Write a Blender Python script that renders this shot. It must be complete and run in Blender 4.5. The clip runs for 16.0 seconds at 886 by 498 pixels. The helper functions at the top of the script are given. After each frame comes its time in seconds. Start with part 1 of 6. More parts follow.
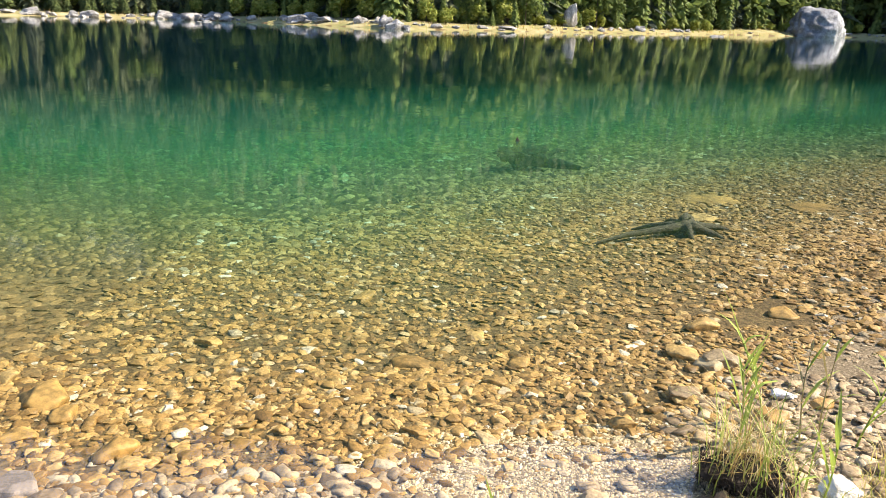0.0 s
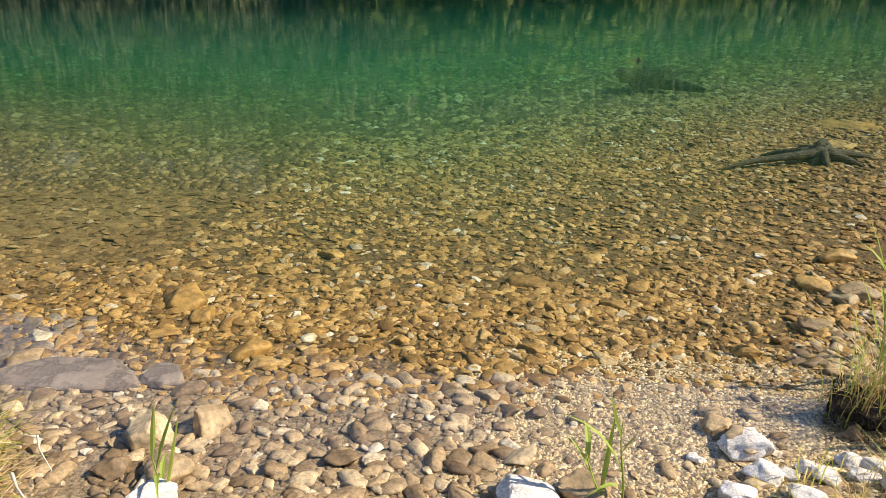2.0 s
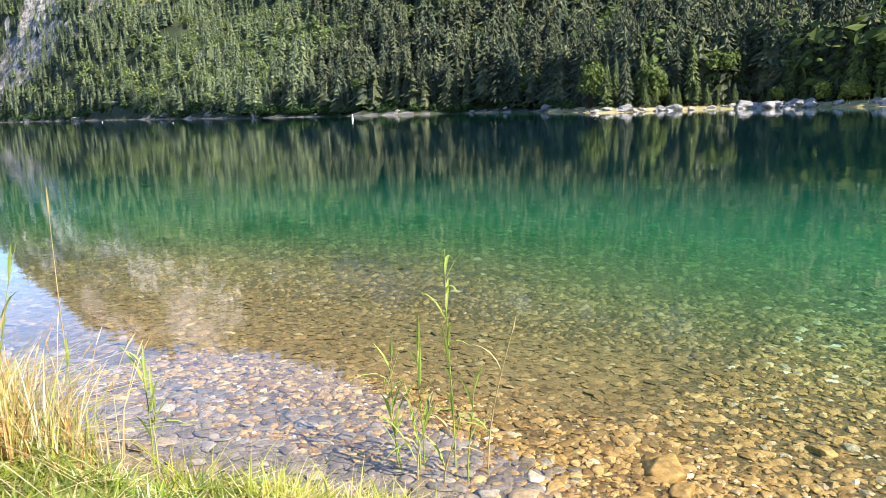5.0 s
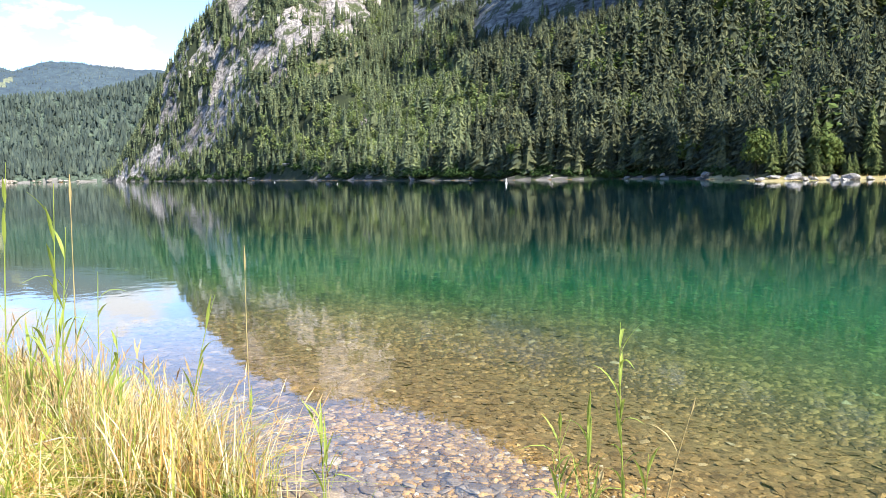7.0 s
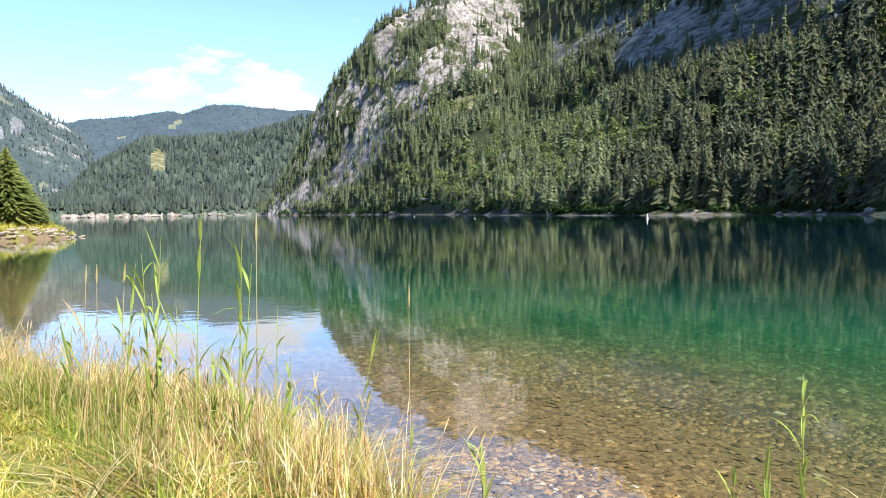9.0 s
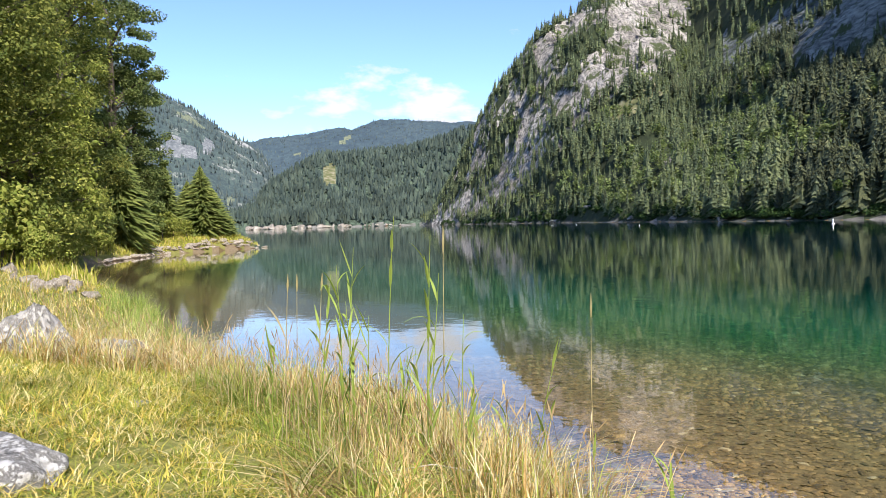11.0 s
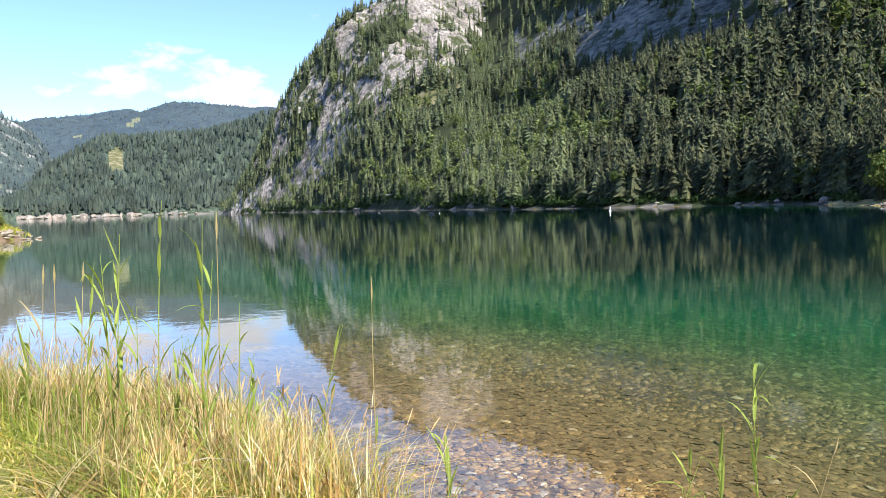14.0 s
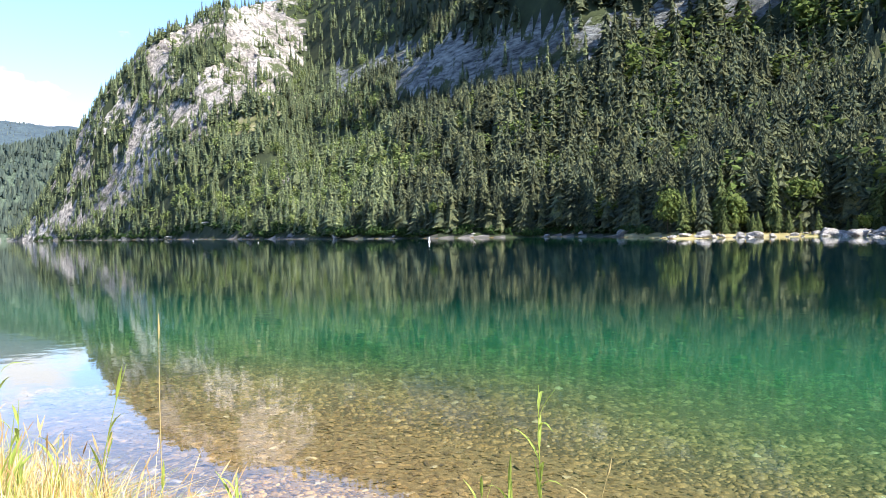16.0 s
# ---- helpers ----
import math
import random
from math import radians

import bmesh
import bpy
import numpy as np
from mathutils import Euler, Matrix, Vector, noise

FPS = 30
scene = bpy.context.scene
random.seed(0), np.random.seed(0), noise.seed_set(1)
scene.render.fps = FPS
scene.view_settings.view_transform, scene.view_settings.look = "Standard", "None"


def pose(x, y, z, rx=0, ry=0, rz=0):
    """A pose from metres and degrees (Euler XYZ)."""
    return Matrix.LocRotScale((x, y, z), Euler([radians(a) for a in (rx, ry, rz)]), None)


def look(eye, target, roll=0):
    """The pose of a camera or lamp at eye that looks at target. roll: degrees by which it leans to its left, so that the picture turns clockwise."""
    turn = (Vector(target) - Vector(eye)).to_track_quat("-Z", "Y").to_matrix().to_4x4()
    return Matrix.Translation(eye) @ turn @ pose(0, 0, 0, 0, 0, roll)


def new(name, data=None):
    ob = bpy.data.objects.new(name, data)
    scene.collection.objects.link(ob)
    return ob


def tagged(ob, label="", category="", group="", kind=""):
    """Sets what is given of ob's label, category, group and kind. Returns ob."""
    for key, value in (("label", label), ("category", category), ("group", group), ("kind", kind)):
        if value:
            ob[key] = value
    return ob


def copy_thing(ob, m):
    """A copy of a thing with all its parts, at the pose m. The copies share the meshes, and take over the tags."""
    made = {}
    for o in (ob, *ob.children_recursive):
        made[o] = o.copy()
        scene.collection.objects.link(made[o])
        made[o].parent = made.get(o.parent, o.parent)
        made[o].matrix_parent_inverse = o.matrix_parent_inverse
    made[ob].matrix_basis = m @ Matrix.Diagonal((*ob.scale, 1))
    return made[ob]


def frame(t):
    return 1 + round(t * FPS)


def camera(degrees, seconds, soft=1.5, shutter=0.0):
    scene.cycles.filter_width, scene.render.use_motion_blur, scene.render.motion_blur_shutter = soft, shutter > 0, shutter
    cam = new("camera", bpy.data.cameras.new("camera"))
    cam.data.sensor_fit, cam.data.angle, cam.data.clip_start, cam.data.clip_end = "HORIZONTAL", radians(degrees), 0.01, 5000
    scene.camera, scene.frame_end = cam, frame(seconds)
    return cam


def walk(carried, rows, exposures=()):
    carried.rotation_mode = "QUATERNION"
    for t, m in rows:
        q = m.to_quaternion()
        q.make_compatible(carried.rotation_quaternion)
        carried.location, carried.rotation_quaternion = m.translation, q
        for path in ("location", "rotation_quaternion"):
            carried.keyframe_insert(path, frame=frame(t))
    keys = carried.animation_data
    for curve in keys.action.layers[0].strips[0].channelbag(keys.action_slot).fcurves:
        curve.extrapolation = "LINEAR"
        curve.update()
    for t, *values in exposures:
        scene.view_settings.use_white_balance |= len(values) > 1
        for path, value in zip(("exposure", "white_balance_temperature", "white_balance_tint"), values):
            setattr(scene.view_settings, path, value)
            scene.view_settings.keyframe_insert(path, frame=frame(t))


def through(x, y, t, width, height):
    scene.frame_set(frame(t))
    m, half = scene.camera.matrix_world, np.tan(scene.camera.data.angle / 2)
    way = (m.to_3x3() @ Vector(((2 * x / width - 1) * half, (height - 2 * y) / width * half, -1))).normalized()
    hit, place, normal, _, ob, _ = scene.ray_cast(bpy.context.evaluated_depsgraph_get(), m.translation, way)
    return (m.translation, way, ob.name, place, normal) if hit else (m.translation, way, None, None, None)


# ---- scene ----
cam = camera(60.6, 16.0, soft=0.8)
METRES, EYE, TILT, LEAN, TURN = 1.4, 2.1, -17.0, -1.8, 0.0
ROWS = [
    (0.0, 0.0, 0.0, 0.0, 0.0, -0.15, -0.0),
    (0.5, -0.0192, 0.0071, -0.017, 2.26, -3.03, -0.85),
    (1.0, -0.0285, 0.0116, -0.0249, 3.37, -4.76, -1.25),
    (1.5, -0.0415, 0.0086, -0.0292, 4.73, -5.36, -1.28),
    (2.0, -0.0631, -0.0007, -0.0319, 8.05, -5.88, -1.27),
    (2.5, -0.0923, -0.013, -0.0293, 13.57, -6.33, -1.24),
    (3.0, -0.1215, -0.0326, -0.0265, 18.97, -5.72, -2.24),
    (3.5, -0.1726, -0.0666, -0.0075, 24.52, -1.59, -3.98),
    (4.0, -0.2215, -0.1095, 0.0042, 31.72, 1.06, -5.5),
    (6.5, -0.3408, -0.214, 0.0116, 47.02, 5.7, -10.34),
    (7.0, -0.3578, -0.2474, 0.0128, 51.13, 6.34, -11.17),
    (7.5, -0.3797, -0.2715, 0.0068, 53.39, 6.38, -11.65),
    (8.0, -0.3909, -0.2998, 0.0089, 55.72, 6.69, -12.09),
    (8.5, -0.4057, -0.3272, 0.0105, 57.93, 6.98, -12.56),
    (9.0, -0.4149, -0.3643, 0.0092, 61.42, 6.76, -13.25),
    (9.5, -0.4233, -0.3938, 0.0088, 64.33, 6.43, -13.64),
    (10.0, -0.4252, -0.4279, 0.0052, 68.64, 5.76, -14.0),
    (12.5, -0.4012, -0.4843, -0.0198, 75.45, 3.86, -14.07),
    (13.0, -0.3966, -0.4672, -0.0172, 73.28, 4.22, -13.78),
    (13.5, -0.3803, -0.4162, -0.0146, 65.96, 5.63, -13.0),
    (14.0, -0.37, -0.3624, -0.0001, 58.89, 6.96, -11.97),
    (14.5, -0.3647, -0.3408, 0.0087, 55.84, 7.65, -11.37),
    (15.0, -0.3514, -0.3251, 0.0196, 53.94, 8.69, -11.05),
    (15.5, -0.3336, -0.3021, 0.0292, 51.4, 10.03, -10.71),
    (16.0, -0.3196, -0.266, 0.0433, 45.42, 11.76, -9.79),
]
walk(cam, [(t, pose(0, 0, EYE, TILT, LEAN, TURN) @ pose(METRES * x, METRES * y, METRES * z, 90 + pitch, roll, yaw)) for t, x, y, z, yaw, pitch, roll in ROWS], [(t, e, 7000 if t < 1 else 7300 if t < 3.2 else 6900 if t < 3.7 else 6300, 14) for t, e in ((0.0, 1.56), (0.5, 1.2), (1.2, 0.95), (2.0, 0.88), (2.5, 0.80), (3.0, 0.84), (3.5, 1.02), (4.0, 1.45), (6.5, 1.55), (7.0, 1.48), (9.0, 1.18), (10.0, 0.96), (12.5, 0.85), (13.5, 0.87), (14.0, 1.05), (15.0, 1.28), (16.0, 1.58))])

# ---- light ----
SUN_AZ, SUN_EL = -84.0, 41.0   # degrees left of north over the lake, and above it


def make_world():
    world = bpy.data.worlds.new("sky_world")
    scene.world = world
    world.use_nodes = True
    nt = world.node_tree
    nt.nodes.clear()
    out = nt.nodes.new("ShaderNodeOutputWorld")
    sky_bg = nt.nodes.new("ShaderNodeBackground")
    sky = nt.nodes.new("ShaderNodeTexSky")
    sky.sky_type = "NISHITA"
    sky.sun_disc = False
    sky.sun_elevation = radians(SUN_EL)
    sky.sun_rotation = radians(-SUN_AZ)
    sky.altitude = 1900
    sky.air_density, sky.dust_density, sky.ozone_density = 1.0, 0.6, 4.5
    sky_bg.inputs["Strength"].default_value = 0.14
    # low banks of fair-weather cloud
    geo = nt.nodes.new("ShaderNodeTexCoord")
    mp = nt.nodes.new("ShaderNodeMapping")
    mp.inputs["Scale"].default_value = (11, 11, 24)
    mp.inputs["Location"].default_value = (0.35, 0.2, 0.1)
    nt.links.new(geo.outputs["Generated"], mp.inputs[0])
    tex = nt.nodes.new("ShaderNodeTexNoise")
    tex.inputs["Scale"].default_value = 1.0
    tex.inputs["Detail"].default_value = 7
    tex.inputs["Roughness"].default_value = 0.55
    nt.links.new(mp.outputs[0], tex.inputs["Vector"])
    # a bank of cumulus over the valley head, thinning out round it
    away = nt.nodes.new("ShaderNodeVectorMath")
    away.operation = "DISTANCE"
    bank = nt.nodes.new("ShaderNodeMapping")
    bank.inputs["Scale"].default_value = (1, 1, 4.4)
    nt.links.new(geo.outputs["Generated"], bank.inputs[0])
    nt.links.new(bank.outputs[0], away.inputs[0])
    away.inputs[1].default_value = (-0.965, 0.205, 0.142 * 4.4)
    low = nt.nodes.new("ShaderNodeMapRange")
    low.inputs["From Min"].default_value, low.inputs["From Max"].default_value = 0.0, 0.40
    low.inputs["To Min"].default_value, low.inputs["To Max"].default_value = 0.17, -0.16
    nt.links.new(away.outputs["Value"], low.inputs["Value"])
    add = nt.nodes.new("ShaderNodeMath")
    nt.links.new(tex.outputs[0], add.inputs[0])
    nt.links.new(low.outputs[0], add.inputs[1])
    ramp = nt.nodes.new("ShaderNodeValToRGB")
    ramp.color_ramp.elements[0].position, ramp.color_ramp.elements[1].position = 0.55, 0.66
    nt.links.new(add.outputs[0], ramp.inputs[0])
    cloud_bg = nt.nodes.new("ShaderNodeBackground")
    cloud_bg.inputs["Color"].default_value = (0.93, 0.95, 1.0, 1)
    cloud_bg.inputs["Strength"].default_value = 0.6
    mix = nt.nodes.new("ShaderNodeMixShader")
    nt.links.new(ramp.outputs[0], mix.inputs[0])
    nt.links.new(sky.outputs[0], sky_bg.inputs["Color"])
    nt.links.new(sky_bg.outputs[0], mix.inputs[1])
    nt.links.new(cloud_bg.outputs[0], mix.inputs[2])
    nt.links.new(mix.outputs[0], out.inputs[0])
    sun = bpy.data.lights.new("sun", "SUN")
    sun.energy, sun.angle, sun.color = 4.2, radians(0.53), (1.0, 0.94, 0.82)
    ob = new("sun", sun)
    a, e = radians(SUN_AZ), radians(SUN_EL)
    toward = Vector((-math.sin(a) * math.cos(e), math.cos(a) * math.cos(e), math.sin(e)))
    ob.matrix_world = look(tuple(toward * 50), (0, 0, 0))


make_world()

# ---- materials ----


def material(name, rough=0.8, metal=0.0, spec=0.5):
    m = bpy.data.materials.new(name)
    m.use_nodes = True
    bsdf = m.node_tree.nodes["Principled BSDF"]
    bsdf.inputs["Roughness"].default_value = rough
    bsdf.inputs["Metallic"].default_value = metal
    bsdf.inputs["Specular IOR Level"].default_value = spec
    return m, m.node_tree, bsdf


def noise_node(nt, scale, detail=4, rough=0.55, coord="Object", stretch=None):
    tc = nt.nodes.new("ShaderNodeTexCoord")
    tex = nt.nodes.new("ShaderNodeTexNoise")
    tex.inputs["Scale"].default_value, tex.inputs["Detail"].default_value, tex.inputs["Roughness"].default_value = scale, detail, rough
    if stretch:
        mp = nt.nodes.new("ShaderNodeMapping")
        mp.inputs["Scale"].default_value = stretch
        nt.links.new(tc.outputs[coord], mp.inputs[0])
        nt.links.new(mp.outputs[0], tex.inputs["Vector"])
    else:
        nt.links.new(tc.outputs[coord], tex.inputs["Vector"])
    return tex.outputs[0]


def ramp_node(nt, value, stops):
    r = nt.nodes.new("ShaderNodeValToRGB")
    els = r.color_ramp.elements
    while len(els) < len(stops):
        els.new(0.5)
    for el, (p, c) in zip(els, stops):
        el.position, el.color = p, (*c, 1)
    nt.links.new(value, r.inputs[0])
    return r.outputs[0]


def mix_col(nt, fac, a, b, mode="MIX"):
    m = nt.nodes.new("ShaderNodeMixRGB")
    m.blend_type = mode
    for sock, v in ((m.inputs[0], fac), (m.inputs[1], a), (m.inputs[2], b)):
        if isinstance(v, (int, float)):
            sock.default_value = v
        elif isinstance(v, tuple):
            sock.default_value = (*v, 1)
        else:
            nt.links.new(v, sock)
    return m.outputs[0]


def bump_to(nt, bsdf, height, strength, distance):
    b = nt.nodes.new("ShaderNodeBump")
    b.inputs["Strength"].default_value, b.inputs["Distance"].default_value = strength, distance
    nt.links.new(height, b.inputs["Height"])
    nt.links.new(b.outputs[0], bsdf.inputs["Normal"])


def island_random(nt):
    g = nt.nodes.new("ShaderNodeNewGeometry")
    return g.outputs["Random Per Island"]


def leaf_material(name, stops, patch_scale, patch=(0.75, 1.2), rough=0.6, through=0.25, grain=0.0, sheen=0.3):
    """Foliage: a tint for each blade or clump, wider patches, and some light passing through."""
    m, nt, bsdf = material(name, rough, spec=sheen)
    col = ramp_node(nt, island_random(nt), stops)
    tex = noise_node(nt, patch_scale, 2)
    shade = ramp_node(nt, tex, [(0.35, (patch[0],) * 3), (0.65, (patch[1],) * 3)])
    col = mix_col(nt, 1.0, col, shade, "MULTIPLY")
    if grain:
        # sprays of needles: lit tips and dark hollows put into the colour by noise
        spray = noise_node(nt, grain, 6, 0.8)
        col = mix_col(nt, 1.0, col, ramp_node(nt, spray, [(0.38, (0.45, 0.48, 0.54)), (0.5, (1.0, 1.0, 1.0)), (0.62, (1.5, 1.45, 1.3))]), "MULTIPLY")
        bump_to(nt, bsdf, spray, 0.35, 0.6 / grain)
    nt.links.new(col, bsdf.inputs["Base Color"])
    if through:
        tr = nt.nodes.new("ShaderNodeBsdfTranslucent")
        nt.links.new(col, tr.inputs["Color"])
        mx = nt.nodes.new("ShaderNodeMixShader")
        mx.inputs[0].default_value = through
        out = nt.nodes["Material Output"]
        nt.links.new(bsdf.outputs[0], mx.inputs[1])
        nt.links.new(tr.outputs[0], mx.inputs[2])
        nt.links.new(mx.outputs[0], out.inputs[0])
    return m


def rock_material(name, dark, mid, pale, scale=1.0, relief=0.05, rough=0.85, layered=False):
    m, nt, bsdf = material(name, rough, spec=0.3)
    big = noise_node(nt, 0.35 * scale, 6, 0.6, stretch=(1, 1, 2.2) if layered else None)
    fine = noise_node(nt, 4.0 * scale, 8, 0.65)
    col = ramp_node(nt, big, [(0.32, dark), (0.5, mid), (0.68, pale)])
    grain = ramp_node(nt, fine, [(0.3, (0.62, 0.62, 0.62)), (0.7, (1.2, 1.2, 1.2))])
    crack = ramp_node(nt, noise_node(nt, 2.3 * scale, 9, 0.72), [(0.44, (1.08, 1.08, 1.08)), (0.495, (0.62, 0.61, 0.60)), (0.55, (1.08, 1.08, 1.08))])
    col = mix_col(nt, 1.0, col, crack, "MULTIPLY")
    nt.links.new(mix_col(nt, 1.0, col, grain, "MULTIPLY"), bsdf.inputs["Base Color"])
    both = mix_col(nt, 0.5, big, fine)
    bump_to(nt, bsdf, mix_col(nt, 0.35, both, crack), 1.0, relief)
    return m


def stone_material(name, stops, random_from="island", rough=0.6):
    m, nt, bsdf = material(name, rough, spec=0.35)
    if random_from == "island":
        rnd = island_random(nt)
    else:
        rnd = nt.nodes.new("ShaderNodeObjectInfo").outputs["Random"]
    col = ramp_node(nt, rnd, stops)
    single = random_from != "island"
    fine = noise_node(nt, 4.5 if single else 60, 8, 0.75)
    big = noise_node(nt, 1.3 if single else 16, 5, 0.65)
    col = mix_col(nt, 1.0, col, ramp_node(nt, fine, [(0.32, (0.5, 0.5, 0.5)), (0.5, (1.0, 1.0, 1.0)), (0.66, (1.35, 1.33, 1.27))]), "MULTIPLY")
    col = mix_col(nt, 1.0, col, ramp_node(nt, big, [(0.35, (0.65, 0.66, 0.67)), (0.65, (1.18, 1.17, 1.15))]), "MULTIPLY")
    nt.links.new(col, bsdf.inputs["Base Color"])
    bump_to(nt, bsdf, fine, 0.6, 0.004)
    return m


def cliff_material(name, dark, mid_tone, pale, strata=(1.3, 1.3, 0.7)):
    """Limestone wall: grey faces, pale scars, dark cracks and some green on ledges."""
    m, nt, bsdf = material(name, 0.9, spec=0.2)
    big = noise_node(nt, 0.018, 6, 0.6)
    mid = noise_node(nt, 0.09, 8, 0.72, stretch=(0.6, 0.6, 1.5))
    fine = noise_node(nt, 0.26, 8, 0.75, stretch=strata)
    col = ramp_node(nt, big, [(0.36, dark), (0.50, mid_tone), (0.62, pale)])
    col = mix_col(nt, 1.0, col, ramp_node(nt, mid, [(0.36, (0.48, 0.48, 0.49)), (0.46, (0.90, 0.90, 0.89)), (0.66, (1.25, 1.24, 1.22))]), "MULTIPLY")
    col = mix_col(nt, 1.0, col, ramp_node(nt, fine, [(0.40, (0.30, 0.30, 0.32)), (0.485, (0.80, 0.80, 0.80)), (0.60, (1.35, 1.32, 1.27))]), "MULTIPLY")
    ledge = ramp_node(nt, noise_node(nt, 0.06, 6, 0.75), [(0.52, (0, 0, 0)), (0.57, (1, 1, 1))])
    col = mix_col(nt, ledge, col, (0.085, 0.105, 0.045))
    nt.links.new(col, bsdf.inputs["Base Color"])
    bump_to(nt, bsdf, mix_col(nt, 0.3, mid, fine), 1.0, 7.0)
    return m


STONE_STOPS = [(0.0, (0.155, 0.083, 0.025)), (0.3, (0.285, 0.160, 0.046)), (0.7, (0.42, 0.248, 0.075)),
               (0.92, (0.50, 0.325, 0.122)), (0.97, (0.40, 0.31, 0.18)), (1.0, (0.72, 0.62, 0.44))]
M_STONE = stone_material("river_stone", STONE_STOPS)
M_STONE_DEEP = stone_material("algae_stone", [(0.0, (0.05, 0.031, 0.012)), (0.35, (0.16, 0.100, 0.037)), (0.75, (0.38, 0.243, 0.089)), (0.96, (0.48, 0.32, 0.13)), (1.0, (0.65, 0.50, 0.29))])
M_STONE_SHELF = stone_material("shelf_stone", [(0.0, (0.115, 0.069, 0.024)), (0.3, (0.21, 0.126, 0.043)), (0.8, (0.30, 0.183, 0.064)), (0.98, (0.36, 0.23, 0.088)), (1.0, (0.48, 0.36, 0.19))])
M_STONE_SINGLE = stone_material("river_stone_single", STONE_STOPS, "object")
M_WHITE_ROCK = rock_material("pale_limestone", (0.58, 0.54, 0.47), (0.80, 0.77, 0.72), (0.88, 0.86, 0.82), 3.5, 0.003)
M_GREY_ROCK = rock_material("grey_limestone", (0.33, 0.315, 0.295), (0.47, 0.45, 0.425), (0.60, 0.58, 0.55), 2.2, 0.05)
M_BOULDER = rock_material("great_boulder_rock", (0.10, 0.104, 0.112), (0.25, 0.258, 0.272), (0.52, 0.525, 0.535), 2.2, 0.15)
M_SHORE_ROCK = rock_material("far_shore_rock", (0.13, 0.125, 0.115), (0.36, 0.345, 0.32), (0.66, 0.63, 0.585), 2.6, 0.14)
M_CLIFF = cliff_material("cliff_rock", (0.28, 0.258, 0.237), (0.43, 0.397, 0.365), (0.53, 0.50, 0.465))
# M_CLIFF's rock again, darkened: the crag's shade is put into its colour
M_CRAG_SHADED = cliff_material("shaded_crag_rock", (0.14, 0.155, 0.155), (0.25, 0.268, 0.266), (0.38, 0.39, 0.38), (0.5, 0.5, 2.4))
M_GRASS = leaf_material("meadow_grass", [(0, (0.28, 0.35, 0.04)), (0.45, (0.49, 0.50, 0.07)), (0.75, (0.68, 0.58, 0.14)), (1, (0.84, 0.67, 0.31))], 1.3, through=0.45)
M_DRY = leaf_material("dry_grass", [(0, (0.34, 0.22, 0.09)), (0.2, (0.60, 0.40, 0.13)), (0.5, (0.74, 0.56, 0.25)), (0.72, (0.86, 0.72, 0.44)), (0.80, (0.34, 0.40, 0.07)), (1, (0.42, 0.45, 0.10))], 1.7, (0.62, 1.25), through=0.35)
M_REED = leaf_material("reed_green", [(0, (0.20, 0.29, 0.05)), (0.6, (0.36, 0.45, 0.09)), (1, (0.54, 0.53, 0.17))], 3, through=0.35)
M_STRAW = leaf_material("reed_straw", [(0, (0.34, 0.29, 0.12)), (1, (0.50, 0.40, 0.20))], 3, through=0.2)
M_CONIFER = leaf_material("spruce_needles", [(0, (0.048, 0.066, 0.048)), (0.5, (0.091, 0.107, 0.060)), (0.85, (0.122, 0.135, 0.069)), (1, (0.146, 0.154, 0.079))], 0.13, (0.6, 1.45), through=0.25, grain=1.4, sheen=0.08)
M_BROAD = leaf_material("broad_leaves", [(0, (0.15, 0.195, 0.042)), (0.5, (0.275, 0.31, 0.07)), (1, (0.43, 0.42, 0.115))], 0.07, (0.75, 1.3), through=0.45, sheen=0.08)
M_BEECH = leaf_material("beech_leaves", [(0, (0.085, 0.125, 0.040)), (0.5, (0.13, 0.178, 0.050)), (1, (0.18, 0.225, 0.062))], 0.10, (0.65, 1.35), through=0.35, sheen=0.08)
# M_BEECH brightened: sunlight and bluish haze are put into the leaf colour
M_SUNBEECH = leaf_material("sunlit_beech_leaves", [(0, (0.13, 0.178, 0.064)), (0.5, (0.20, 0.256, 0.090)), (1, (0.285, 0.325, 0.118))], 0.10, (0.65, 1.35), through=0.4, sheen=0.08)
# far spruces: haze put into paler needles than M_CONIFER
M_HAZY_SPRUCE = leaf_material("hazy_spruce_needles", [(0, (0.096, 0.126, 0.078)), (0.5, (0.140, 0.174, 0.093)), (1, (0.20, 0.228, 0.110))], 0.09, (0.68, 1.35), through=0.3, grain=0.8, sheen=0.08)
# meadow spruces: sunlight put into two brighter, yellower needle colours
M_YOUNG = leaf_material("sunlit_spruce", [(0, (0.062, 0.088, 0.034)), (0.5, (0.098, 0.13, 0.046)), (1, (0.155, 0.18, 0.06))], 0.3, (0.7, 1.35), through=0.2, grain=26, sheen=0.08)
M_SUNLIT_SPRUCE = leaf_material("sunlit_spruce_needles", [(0, (0.115, 0.165, 0.048)), (0.5, (0.185, 0.24, 0.066)), (1, (0.275, 0.32, 0.092))], 0.3, (0.8, 1.2), through=0.3, grain=26, sheen=0.08)
M_BUSH = leaf_material("willow_leaves", [(0, (0.17, 0.22, 0.042)), (0.6, (0.29, 0.33, 0.065)), (1, (0.46, 0.45, 0.12))], 0.4, through=0.3, sheen=0.08)
# valley head woods: haze put into a lifted blue-green base colour
M_FARWOOD = leaf_material("hazy_distant_woods", [(0, (0.058, 0.082, 0.074)), (0.5, (0.082, 0.112, 0.092)), (1, (0.115, 0.145, 0.108))], 0.02, (0.75, 1.25), through=0.25, sheen=0.08)


